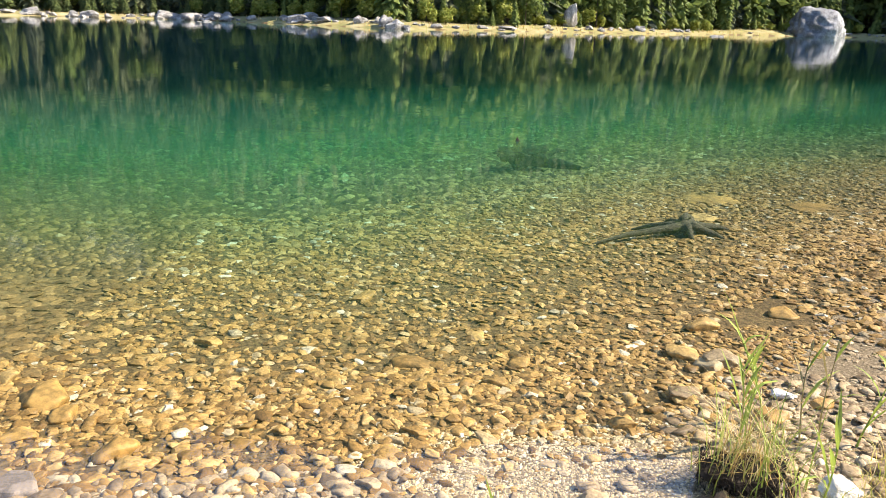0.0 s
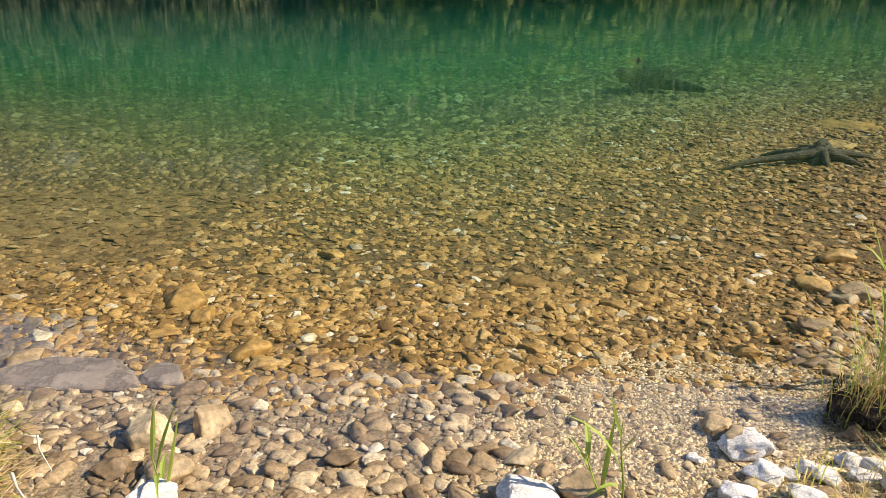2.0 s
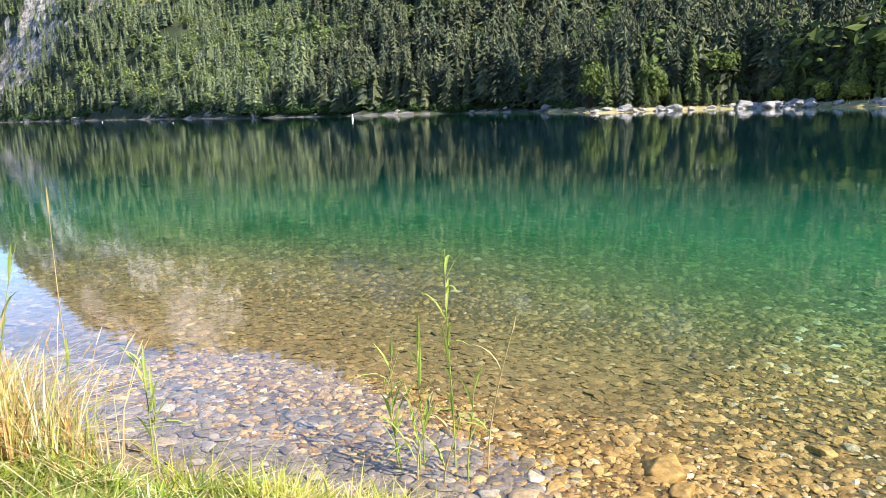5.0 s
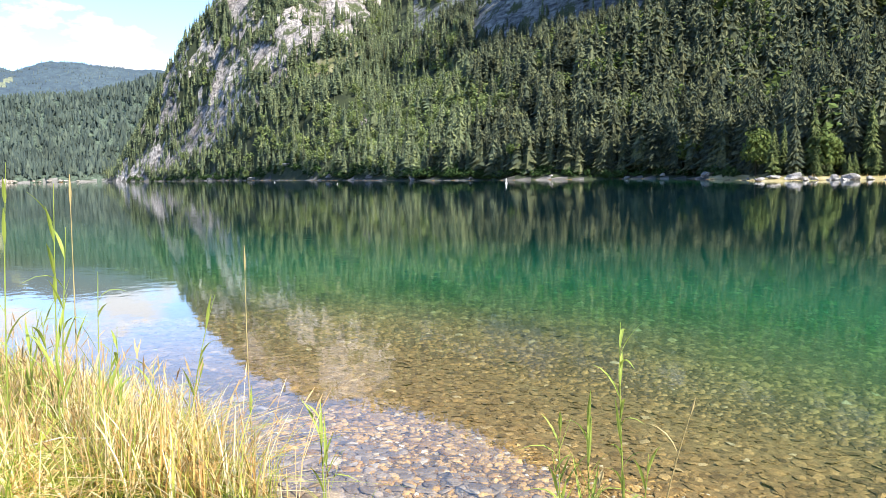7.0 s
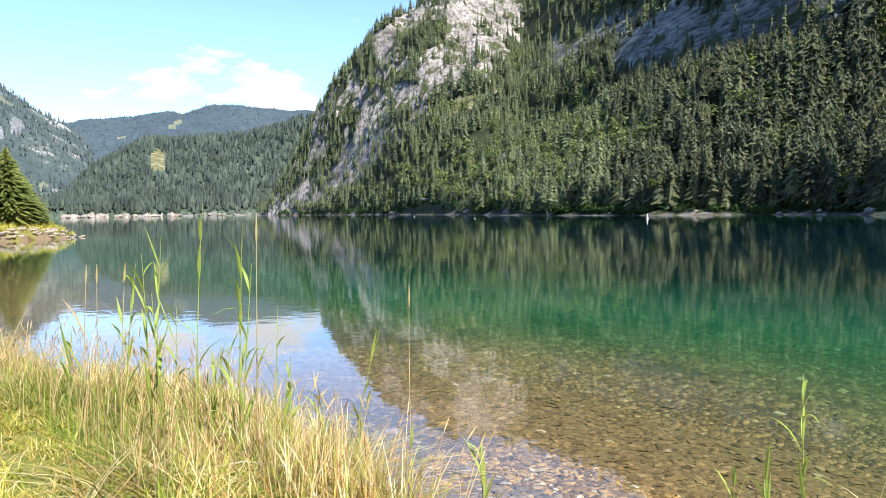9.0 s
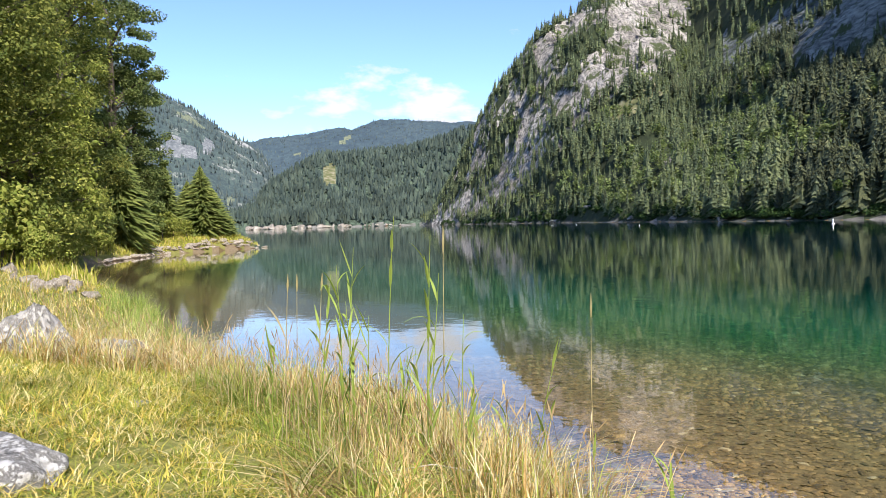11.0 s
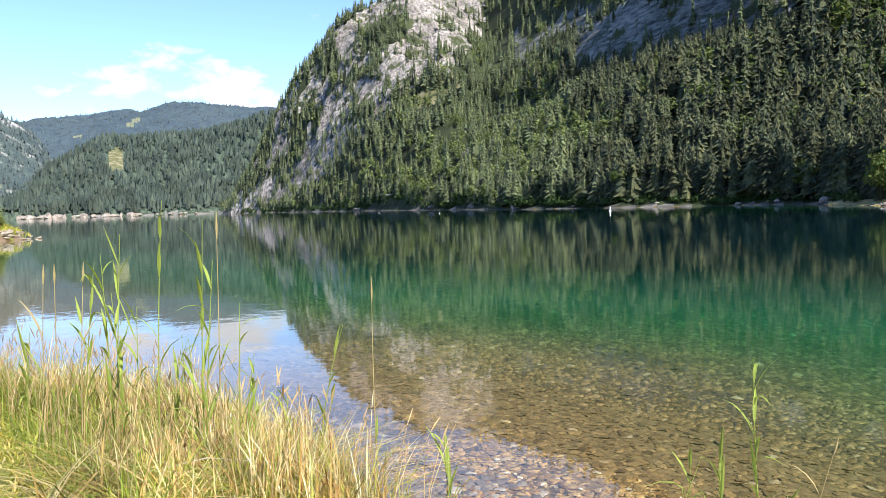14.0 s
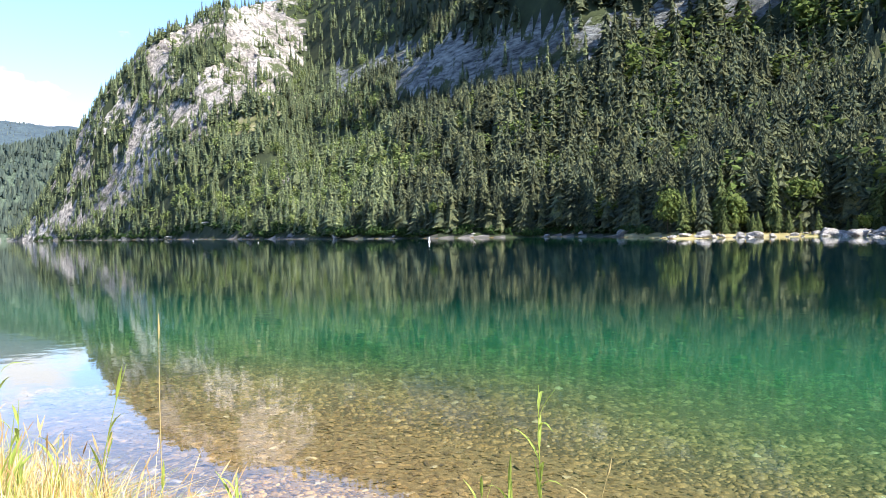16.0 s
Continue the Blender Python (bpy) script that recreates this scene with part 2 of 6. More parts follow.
def plain_noise(name, stops, scale, rough=0.85, bump=0.0, detail=6, stretch=None):
    m, nt, bsdf = material(name, rough, spec=0.3)
    tex = noise_node(nt, scale, detail, 0.6, stretch=stretch)
    nt.links.new(ramp_node(nt, tex, stops), bsdf.inputs["Base Color"])
    if bump:
        bump_to(nt, bsdf, tex, 0.8, bump)
    return m


M_BARK = plain_noise("bark", [(0.3, (0.05, 0.038, 0.028)), (0.7, (0.16, 0.13, 0.10))], 3, 0.9, 0.03, stretch=(4, 4, 0.6))
M_GRAVEL = plain_noise("gravel", [(0.3, (0.07, 0.05, 0.026)), (0.5, (0.22, 0.16, 0.092)), (0.7, (0.42, 0.33, 0.21))], 48, 0.8, 0.02)
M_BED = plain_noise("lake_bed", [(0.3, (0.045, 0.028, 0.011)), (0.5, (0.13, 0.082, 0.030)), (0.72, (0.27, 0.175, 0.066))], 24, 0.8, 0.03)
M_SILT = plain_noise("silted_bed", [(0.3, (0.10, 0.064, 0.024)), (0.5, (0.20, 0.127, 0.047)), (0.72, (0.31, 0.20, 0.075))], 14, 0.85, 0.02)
M_TURF = plain_noise("turf", [(0.3, (0.10, 0.115, 0.026)), (0.5, (0.22, 0.215, 0.05)), (0.75, (0.38, 0.33, 0.12))], 9, 0.95, 0.03)
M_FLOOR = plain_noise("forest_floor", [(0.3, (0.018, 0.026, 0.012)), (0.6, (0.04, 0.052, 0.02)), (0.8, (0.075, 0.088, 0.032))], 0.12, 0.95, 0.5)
M_MEADOW = plain_noise("dry_meadow", [(0.3, (0.15, 0.16, 0.05)), (0.5, (0.30, 0.25, 0.10)), (0.7, (0.40, 0.35, 0.21))], 0.35, 0.95, 0.1)
M_ALP = plain_noise("alp_grass", [(0.3, (0.085, 0.10, 0.035)), (0.5, (0.15, 0.15, 0.065)), (0.65, (0.30, 0.27, 0.18))], 0.08, 0.95, 0.3)
M_SHINGLE = plain_noise("shore_shingle", [(0.42, (0.045, 0.048, 0.038)), (0.54, (0.12, 0.113, 0.10)), (0.68, (0.32, 0.295, 0.26))], 0.12, 0.9, 0.2)
M_PALEBANK = plain_noise("pale_bank", [(0.35, (0.08, 0.09, 0.06)), (0.55, (0.22, 0.21, 0.19)), (0.8, (0.34, 0.33, 0.30))], 0.06, 0.95, 1.0)
M_PEAT = plain_noise("black_soil", [(0.3, (0.012, 0.009, 0.006)), (0.7, (0.05, 0.036, 0.024))], 30, 0.95, 0.02)
M_WOOD = plain_noise("sunken_wood", [(0.3, (0.035, 0.026, 0.016)), (0.7, (0.13, 0.10, 0.06))], 14, 0.8, 0.02, stretch=(1, 1, 5))
M_WHITE = plain_noise("white_buoy", [(0.3, (0.72, 0.72, 0.70)), (0.7, (0.82, 0.82, 0.80))], 6, 0.4)


def backdrop_material(name, dark, pale, haze_glow, strength, scale, bare=0.62):
    """Distant hillside, with the haze of summer air put in as a bluish glow."""
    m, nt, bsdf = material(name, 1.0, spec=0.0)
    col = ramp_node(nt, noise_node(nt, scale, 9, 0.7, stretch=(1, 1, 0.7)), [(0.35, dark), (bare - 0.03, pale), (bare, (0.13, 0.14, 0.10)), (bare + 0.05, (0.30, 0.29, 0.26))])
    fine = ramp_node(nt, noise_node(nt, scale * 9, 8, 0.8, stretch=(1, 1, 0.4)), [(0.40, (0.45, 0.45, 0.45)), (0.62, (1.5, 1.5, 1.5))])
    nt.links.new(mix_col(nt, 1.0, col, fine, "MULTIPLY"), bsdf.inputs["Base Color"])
    bsdf.inputs["Emission Color"].default_value = (*haze_glow, 1)
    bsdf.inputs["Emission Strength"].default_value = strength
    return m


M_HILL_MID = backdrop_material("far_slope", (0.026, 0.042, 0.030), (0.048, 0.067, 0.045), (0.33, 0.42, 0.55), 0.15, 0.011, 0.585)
# no glow on this slope; its haze is a lightened base colour
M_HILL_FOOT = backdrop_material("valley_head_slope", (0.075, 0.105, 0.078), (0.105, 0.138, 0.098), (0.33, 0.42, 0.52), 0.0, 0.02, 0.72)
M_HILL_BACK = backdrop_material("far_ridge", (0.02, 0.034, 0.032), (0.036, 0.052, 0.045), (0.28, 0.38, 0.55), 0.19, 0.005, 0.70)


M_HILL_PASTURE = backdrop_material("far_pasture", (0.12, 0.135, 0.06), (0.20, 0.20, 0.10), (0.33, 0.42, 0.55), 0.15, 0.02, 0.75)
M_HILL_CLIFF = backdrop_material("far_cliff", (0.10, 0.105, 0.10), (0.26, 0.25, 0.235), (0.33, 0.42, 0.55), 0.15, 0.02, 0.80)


def water_material():
    """Clear lake water: a mirror by Fresnel over a body that takes up and scatters light with its depth."""
    m = bpy.data.materials.new("lake_water")
    m.use_nodes = True
    nt = m.node_tree
    nt.nodes.clear()
    out = nt.nodes.new("ShaderNodeOutputMaterial")
    depth = nt.nodes.new("ShaderNodeAttribute")
    depth.attribute_name = "depth"

    def fade(k):
        mul = nt.nodes.new("ShaderNodeMath")
        mul.operation = "MULTIPLY"
        nt.links.new(depth.outputs["Fac"], mul.inputs[0])
        mul.inputs[1].default_value = -k
        ex = nt.nodes.new("ShaderNodeMath")
        ex.operation = "EXPONENT"
        nt.links.new(mul.outputs[0], ex.inputs[0])
        return ex.outputs[0]

    comb = nt.nodes.new("ShaderNodeCombineColor")
    for i, k in enumerate((0.58, 0.10, 0.22)):
        nt.links.new(fade(k), comb.inputs[i])
    clear = nt.nodes.new("ShaderNodeBsdfTransparent")
    nt.links.new(comb.outputs[0], clear.inputs[0])
    body = nt.nodes.new("ShaderNodeBsdfDiffuse")
    nt.links.new(ramp_node(nt, fade(0.16), [(0.0, (0.002, 0.020, 0.028)), (0.17, (0.001, 0.017, 0.019)), (0.35, (0.001, 0.034, 0.024)), (0.55, (0.010, 0.150, 0.082)), (0.75, (0.060, 0.36, 0.170)), (1.0, (0.11, 0.40, 0.160))]), body.inputs[0])
    inv = nt.nodes.new("ShaderNodeMath")
    inv.operation = "SUBTRACT"
    inv.inputs[0].default_value = 1.0
    nt.links.new(fade(0.15), inv.inputs[1])
    deep = nt.nodes.new("ShaderNodeMixShader")
    nt.links.new(inv.outputs[0], deep.inputs[0])
    nt.links.new(clear.outputs[0], deep.inputs[1])
    nt.links.new(body.outputs[0], deep.inputs[2])
    tc = nt.nodes.new("ShaderNodeTexCoord")
    n1 = nt.nodes.new("ShaderNodeTexNoise")
    n1.inputs["Scale"].default_value, n1.inputs["Detail"].default_value = 1.9, 2
    n2 = nt.nodes.new("ShaderNodeTexNoise")
    n2.inputs["Scale"].default_value, n2.inputs["Detail"].default_value = 0.16, 2
    nt.links.new(tc.outputs["Object"], n1.inputs["Vector"])
    nt.links.new(tc.outputs["Object"], n2.inputs["Vector"])
    wave = nt.nodes.new("ShaderNodeMath")
    wave.operation = "MULTIPLY_ADD"
    nt.links.new(n2.outputs[0], wave.inputs[0])
    wave.inputs[1].default_value = 4.0
    nt.links.new(n1.outputs[0], wave.inputs[2])
    bump = nt.nodes.new("ShaderNodeBump")
    bump.inputs["Strength"].default_value, bump.inputs["Distance"].default_value = 0.5, 0.005
    nt.links.new(wave.outputs[0], bump.inputs["Height"])
    gloss = nt.nodes.new("ShaderNodeBsdfGlossy")
    gloss.inputs["Roughness"].default_value = 0.035
    gloss.inputs["Color"].default_value = (1, 1, 1, 1)
    nt.links.new(bump.outputs[0], gloss.inputs["Normal"])
    # mirror share by Schlick's rule: 0.02 straight down, 1 at grazing
    facing = nt.nodes.new("ShaderNodeLayerWeight")
    facing.inputs["Blend"].default_value = 0.5
    nt.links.new(bump.outputs[0], facing.inputs["Normal"])
    power = nt.nodes.new("ShaderNodeMath")
    power.operation = "POWER"
    nt.links.new(facing.outputs["Facing"], power.inputs[0])
    power.inputs[1].default_value = 4.9
    fres = nt.nodes.new("ShaderNodeMath")
    fres.operation = "MULTIPLY_ADD"
    nt.links.new(power.outputs[0], fres.inputs[0])
    fres.inputs[1].default_value, fres.inputs[2].default_value = 0.955, 0.045
    top = nt.nodes.new("ShaderNodeMixShader")
    nt.links.new(fres.outputs[0], top.inputs[0])
    nt.links.new(deep.outputs[0], top.inputs[1])
    nt.links.new(gloss.outputs[0], top.inputs[2])
    nt.links.new(top.outputs[0], out.inputs[0])
    return m


M_WATER = water_material()

# ---- building tools ----


def mesh_arrays(name, verts, faces, mats, smooth=False, mat_index=None):
    """A mesh from an array of places and an array of triangles or quads."""
    me = bpy.data.meshes.new(name)
    verts = np.asarray(verts, np.float32)
    faces = np.asarray(faces, np.int32)
    k = faces.shape[1]
    me.vertices.add(len(verts))
    me.vertices.foreach_set("co", verts.ravel())
    me.loops.add(faces.size)
    me.loops.foreach_set("vertex_index", faces.ravel())
    me.polygons.add(len(faces))
    me.polygons.foreach_set("loop_start", np.arange(0, faces.size, k, dtype=np.int32))
    me.polygons.foreach_set("use_smooth", np.full(len(faces), smooth, bool))
    for m in (mats if isinstance(mats, (list, tuple)) else [mats]):
        me.materials.append(m)
    if mat_index is not None:
        me.polygons.foreach_set("material_index", np.asarray(mat_index, np.int32))
    me.update(calc_edges=True)
    return me


def part(name, bm, mat, parent, label=""):
    """Links a bmesh as one mesh object under a thing or a part."""
    me = bpy.data.meshes.new(name)
    bm.to_mesh(me)
    bm.free()
    me.materials.append(mat)
    ob = new(name, me)
    ob.parent = parent
    return tagged(ob, label)


def many(proto_v, proto_f, places, yaws, scales, tilt=None):
    """Copies of one small shape joined into arrays: scales is (n, 3)."""
    n, nv = len(places), len(proto_v)
    v = proto_v[None] * scales[:, None, :]
    if tilt is not None:
        a = tilt[:, None]
        y, z = v[..., 1].copy(), v[..., 2].copy()
        v[..., 1], v[..., 2] = y * np.cos(a) - z * np.sin(a), y * np.sin(a) + z * np.cos(a)
    c, s = np.cos(yaws)[:, None], np.sin(yaws)[:, None]
    x, y = v[..., 0].copy(), v[..., 1].copy()
    v[..., 0], v[..., 1] = x * c - y * s, x * s + y * c
    v += places[:, None, :]
    f = proto_f[None] + (np.arange(n) * nv)[:, None, None]
    return v.reshape(-1, 3), f.reshape(-1, proto_f.shape[1])


def joined(chunks):
    """Several (verts, faces) as one."""
    off, vs, fs = 0, [], []
    for v, f in chunks:
        vs.append(v)
        fs.append(f + off)
        off += len(v)
    return np.concatenate(vs), np.concatenate(fs)


RNG = np.random.default_rng(7)

# ---- plan: the lake's outline and the heights of the land ----


def polar(az, r):
    return (-r * math.sin(radians(az)), r * math.cos(radians(az)))


NEAR_SHORE = [(140, 40), (60, 24), (22, 15), (10, 9.5), (5.2, 6.2), (3.0, 4.2), (1.8, 3.0), (0.5, 2.45), (-1.5, 2.2),
              (-2.7, 2.35), (-4.2, 2.05), (-6, 1.7), (-8.2, 1.3), (-11, 0.0), (-14, -1.6), (-19, -2.6), (-29, -4.2), (-41, -7.2),
              (-54, -10.6), (-67, -10.5), (-77, -8), (-86, -2.5), (-93, 3), (-97, 0), (-105, -15), (-130, -40), (-200, -90), (-400, -160),
              (-800, -160), (-1300, -100), (-1330, 30), (-1320, 200), (-1280, 320), (-920, 240)]
FAR_SHORE = [polar(a, r) for a, r in ((72, 800), (69, 660), (66, 560), (60, 375), (54, 265), (47, 225), (40, 208), (34, 190), (31, 150), (29, 136),
             (25, 140), (19, 140), (14, 132), (8, 120), (3.5, 114), (-5, 122), (-12, 140), (-20, 175), (-28, 215), (-40, 215), (-55, 215))]
LAKE = np.array(NEAR_SHORE + FAR_SHORE, float)


def shore_distance(x, y):
    """Metres to the waterline: above 0 on land, below 0 on the lake."""
    x, y = np.asarray(x, float), np.asarray(y, float)
    best = np.full(x.shape, 1e18)
    inside = np.zeros(x.shape, bool)
    a, b = LAKE, np.roll(LAKE, -1, 0)
    for (ax, ay), (bx, by) in zip(a, b):
        dx, dy = bx - ax, by - ay
        t = np.clip(((x - ax) * dx + (y - ay) * dy) / (dx * dx + dy * dy), 0, 1)
        best = np.minimum(best, (x - ax - t * dx) ** 2 + (y - ay - t * dy) ** 2)
        cross = (ay > y) != (by > y)
        if by != ay:
            inside ^= cross & (x < dx * (y - ay) / (by - ay) + ax)
    d = np.sqrt(best)
    return np.where(inside, -d, d)


def wobble(x, y, scale, seed=0.0):
    """Cheap smooth noise about 0, from a few turned waves."""
    out = np.zeros(np.shape(x))
    for i in range(5):
        a = 1.3 + 2.4 * i + seed
        k = (1 + 0.55 * i) / scale
        out = out + np.sin(k * (x * math.cos(a) + y * math.sin(a)) + 1.7 * i + seed) * np.sin(k * 0.83 * (y * math.cos(a) - x * math.sin(a)) + seed * 2.1) / (1 + 0.6 * i)
    return out / 2.0


def smooth(x, lo, hi):
    t = np.clip((x - lo) / (hi - lo), 0, 1)
    return t * t * (3 - 2 * t)


# the bed as it looks through the water, raised by refraction, and the depth that its light passes through
BED_AT = [0, 0.6, 1.6, 4, 7, 10, 14, 20, 30, 60]
BED_DEPTH = [0, 0.045, 0.14, 0.30, 0.45, 0.60, 0.82, 1.2, 2.2, 8.0]
LIGHT_DEPTH = [0, 0.02, 0.06, 0.27, 0.95, 2.0, 3.8, 7.2, 11.5, 22.0]


def water_reach(x, d):
    """Metres out on the lake; the shelf is wider towards the inlet."""
    return np.maximum(-d, 0) * (1 - 0.30 * smooth(-x, 3.0, 8) * (1 - smooth(-d, 4.5, 12)))


def tongue(x, y):
    """The grassy tongue beside the slab: above 0 inside."""
    edge = np.interp(x, [-7, -5.3, -4.6, -3.85, -3.6, -3.2, -2.7, -2.4, -2.1, -1.85, -1.7], [0.9, 1.0, 1.1, 1.5, 2.0, 2.36, 2.5, 2.34, 1.98, 1.5, 0.5])
    return edge - y + 0.10 * wobble(x, y, 0.4, 1.0)


def sward(x, y, d):
    """Where the turf of the near bank grows: the bank, the tongue and the ground behind the beach."""
    bank = (x < -4.0) & (d > 0.35 + 0.45 * smooth(x, -6.0, -4.4))
    return bank | ((tongue(x, y) > 0) & (x < -1.6) & (x > -4.8)) | ((x > -2.0) & (d > 1.2 + 0.4 * wobble(x, y, 0.35)))


def height(x, y):
    x, y = np.asarray(x, float), np.asarray(y, float)
    d0 = shore_distance(x, y)
    r = np.hypot(x, y)
    az = np.degrees(np.arctan2(-x, y))
    d = d0 + np.where(r > 60, wobble(x, y, 7, 2.0) * np.clip(r / 60, 0, 3) * 0.9, 0) * (np.abs(d0) < 25)
    d = d + np.where(r < 60, wobble(x, y, 0.8, 1.0) * 0.12, 0)
    # lake bed
    w = water_reach(x, d)
    bed = -np.interp(w, BED_AT, BED_DEPTH)
    # near bank and point
    land = np.maximum(d, 0)
    bank = (0.75 + 0.95 * smooth(-x, 38, 60)) * (1 - np.exp(-land / 1.7)) + 0.06 * np.minimum(land, 12) + 0.30 * np.maximum(land - 14, 0)
    beach = 0.62 * (1 - np.exp(-land / 2.8)) + 0.05 * land
    k = smooth(x, -4.6, -3.2) * (1 - smooth(x, 20, 30))
    bank = beach * k + bank * (1 - k) + 0.14 * smooth(tongue(x, y), -0.05, 0.3) * smooth(x, -5.0, -4.2) * (1 - smooth(x, -2.6, -1.9)) * smooth(y, 0.0, 1.0)
    # the mountain across the water
    north = (az > -75) & (az < 76.5) & (y > 60)
    slope = np.interp(az, [-60, 20, 34, 45, 56, 61, 66, 76], [0.42, 0.48, 0.56, 0.62, 0.75, 1.25, 2.0, 2.2])
    flat = np.interp(az, [-60, 20, 30, 33, 76], [18, 14, 9, 4, 2])
    bend = np.interp(az, [-60, 30, 47, 58, 64], [90, 115, 185, 260, 600])
    h = np.interp(az, [28, 34], [0.8, 1.3]) * (1 - np.exp(-land / 3.0)) + slope * np.maximum(land - flat, 0) + np.maximum(1.5 - slope, 0) * np.maximum(land - bend, 0)
    crag = (0.5 * smooth(az, 17, 24) + 0.5 * smooth(az, 33, 38)) * (1 - 0.6 * smooth(az, 43, 51) - 0.4 * smooth(az, 50, 58))
    h = h + crag * 44 * smooth(land + wobble(x, y, 90, 3.0) * 10 + (az - 45) * 1.0, 94, 114)
    spur = smooth(az, 55, 61)
    rough = wobble(x, y, 60, 5.0) * 17 + wobble(x, y, 24, 6.0) * 11 + wobble(x, y, 10, 4.0) * 4
    h = h + rough * np.clip(land / 60, 0, 1) * (0.35 + 0.9 * spur)
    ribs = (0.45 - np.abs(wobble(x, y, 15, 7.0))) * 16 + (0.4 - np.abs(wobble(x, y, 6.5, 9.0))) * 7
    ribs = ribs + (0.35 - np.abs(wobble(x, y, 3.4, 11.0))) * 4.5
    h = h + ribs * np.maximum(spur, 0.55 * crag * smooth(land, 70, 100)) * np.clip(land / 50, 0, 1)
    rise = np.interp(az, [-60, -2, 8, 21, 29, 38, 49, 52, 56, 59, 62, 65, 67, 69.7, 71.5, 73.5, 75.2, 76.2], [35, 33.6, 33.2, 30.2, 28.4, 25.6, 22.2, 21.2, 20.0, 18.6, 16.2, 14.0, 12.5, 9.6, 7.0, 3.2, 0.5, 0])
    crest = np.interp(az, [-60, 20, 40, 50, 58, 66, 76], [330, 380, 480, 560, 760, 1000, 1080])
    top = np.tan(np.radians(rise)) * (0.5 * r + 0.5 * crest)
    h = np.minimum(h, np.minimum(top + rough * 0.15, 900))
    # head of the valley
    west = ((az > 66) | (az < -170)) & (r > 1250)
    mid = np.tan(np.radians(np.interp(az, [72, 75, 76.7, 81.7, 83.4, 84.7, 86.8, 88.5, 89.2, 92], [6.4, 5.5, 5.05, 4.65, 4.65, 4.05, 2.85, 1.25, 0.6, 0.3]))) * 1900
    hw = 13 + mid * smooth(r, 1330, 1900) + wobble(x, y, 80, 1.0) * 6
    hw = np.where(land <= 0, 0, hw * np.clip(land / 17, 0, 1))
    out = np.where(north & west, np.maximum(h, hw), np.where(north, h, np.where(west, hw, bank)))
    out = np.where((~north) & (~west) & (y > 60), h, out)
    small = np.where(r < 40, wobble(x, y, 0.5, 3.0) * 0.018 + wobble(x, y, 1.7, 4.0) * 0.03, 0)
    return np.where(d > 0, out + small * np.clip(land, 0, 1), bed + small * 0.7)


# bare rock on the mountain: centre and half-width of each face, by bearing and by height above the horizon in degrees
ROCK_FACES = [(59.4, 13.4, 2.5, 3.4), (62.6, 10.6, 1.4, 1.6), (65.0, 8.3, 1.5, 1.3), (67.0, 6.2, 1.4, 1.5), (68.7, 4.2, 1.3, 1.4), (70.5, 2.7, 1.2, 1.0),
              (72.6, 1.4, 1.4, 0.9), (74.2, 0.6, 1.0, 0.6), (66.3, 12.2, 1.0, 1.2), (64.5, 14.0, 0.9, 1.2), (68.2, 8.5, 0.7, 1.0), (50.5, 11.6, 0.5, 0.5)]


def rock_share(x, y, z):
    """About 1 where the mountain is bare rock, about 0 where it is wooded."""
    r = np.hypot(x, y)
    az = np.degrees(np.arctan2(-x, y))
    el = np.degrees(np.arctan2(z, r))
    n = wobble(x, y, 26, 8.0) + 0.7 * wobble(x, z * 1.4, 17, 3.0)
    out = np.zeros(np.shape(x))
    for a, e, ra, re in ROCK_FACES:
        out = np.maximum(out, 1.25 - np.hypot((az - a) / ra, (el - e) / re) * 0.75)
    band = 1.3 - np.abs(el - (11.9 + (50 - az) * 0.15)) / 2.4
    band = np.where((az > 19) & (az < 54), band - 0.45 * smooth(az, 48.5, 53) - 0.35 * (1 - smooth(az, 31, 36)), 0)
    line = np.interp(az, [56, 58, 62, 66, 70, 74], [12.5, 10.5, 8.5, 4.5, 1.5, 0.6])
    crags = np.where(az > 56.5, (0.27 + 0.46 * n) * smooth(el, line, line + 1.2), 0)
    return np.where(r > 100, np.maximum(np.maximum(out, band) + 0.30 * n, crags), 0)


# ---- ground and water ----
AZ = np.concatenate([np.arange(-40, 32, 0.5), np.arange(32, 80, 0.3), np.arange(80, 112, 0.45), np.arange(112, 320, 4.0)])
RAD = np.concatenate([[0.0004], np.geomspace(0.4, 30, 100), np.geomspace(31, 108, 46), np.geomspace(110, 520, 100), np.geomspace(524, 1200, 100), np.geomspace(1206, 1500, 24), np.geomspace(1540, 2100, 18), np.geomspace(2200, 4600, 8)])


def polar_sheet(az, rad):
    A, R = np.meshgrid(np.radians(az), rad, indexing="ij")
    X, Y = -R * np.sin(A), R * np.cos(A)
    na, nr = len(az), len(rad)
    i, j = np.meshgrid(np.arange(na), np.arange(nr - 1), indexing="ij")
    i2 = (i + 1) % na
    quads = np.stack([i * nr + j, i2 * nr + j, i2 * nr + j + 1, i * nr + j + 1], -1).reshape(-1, 4)
    return X.ravel(), Y.ravel(), quads[:, ::-1]


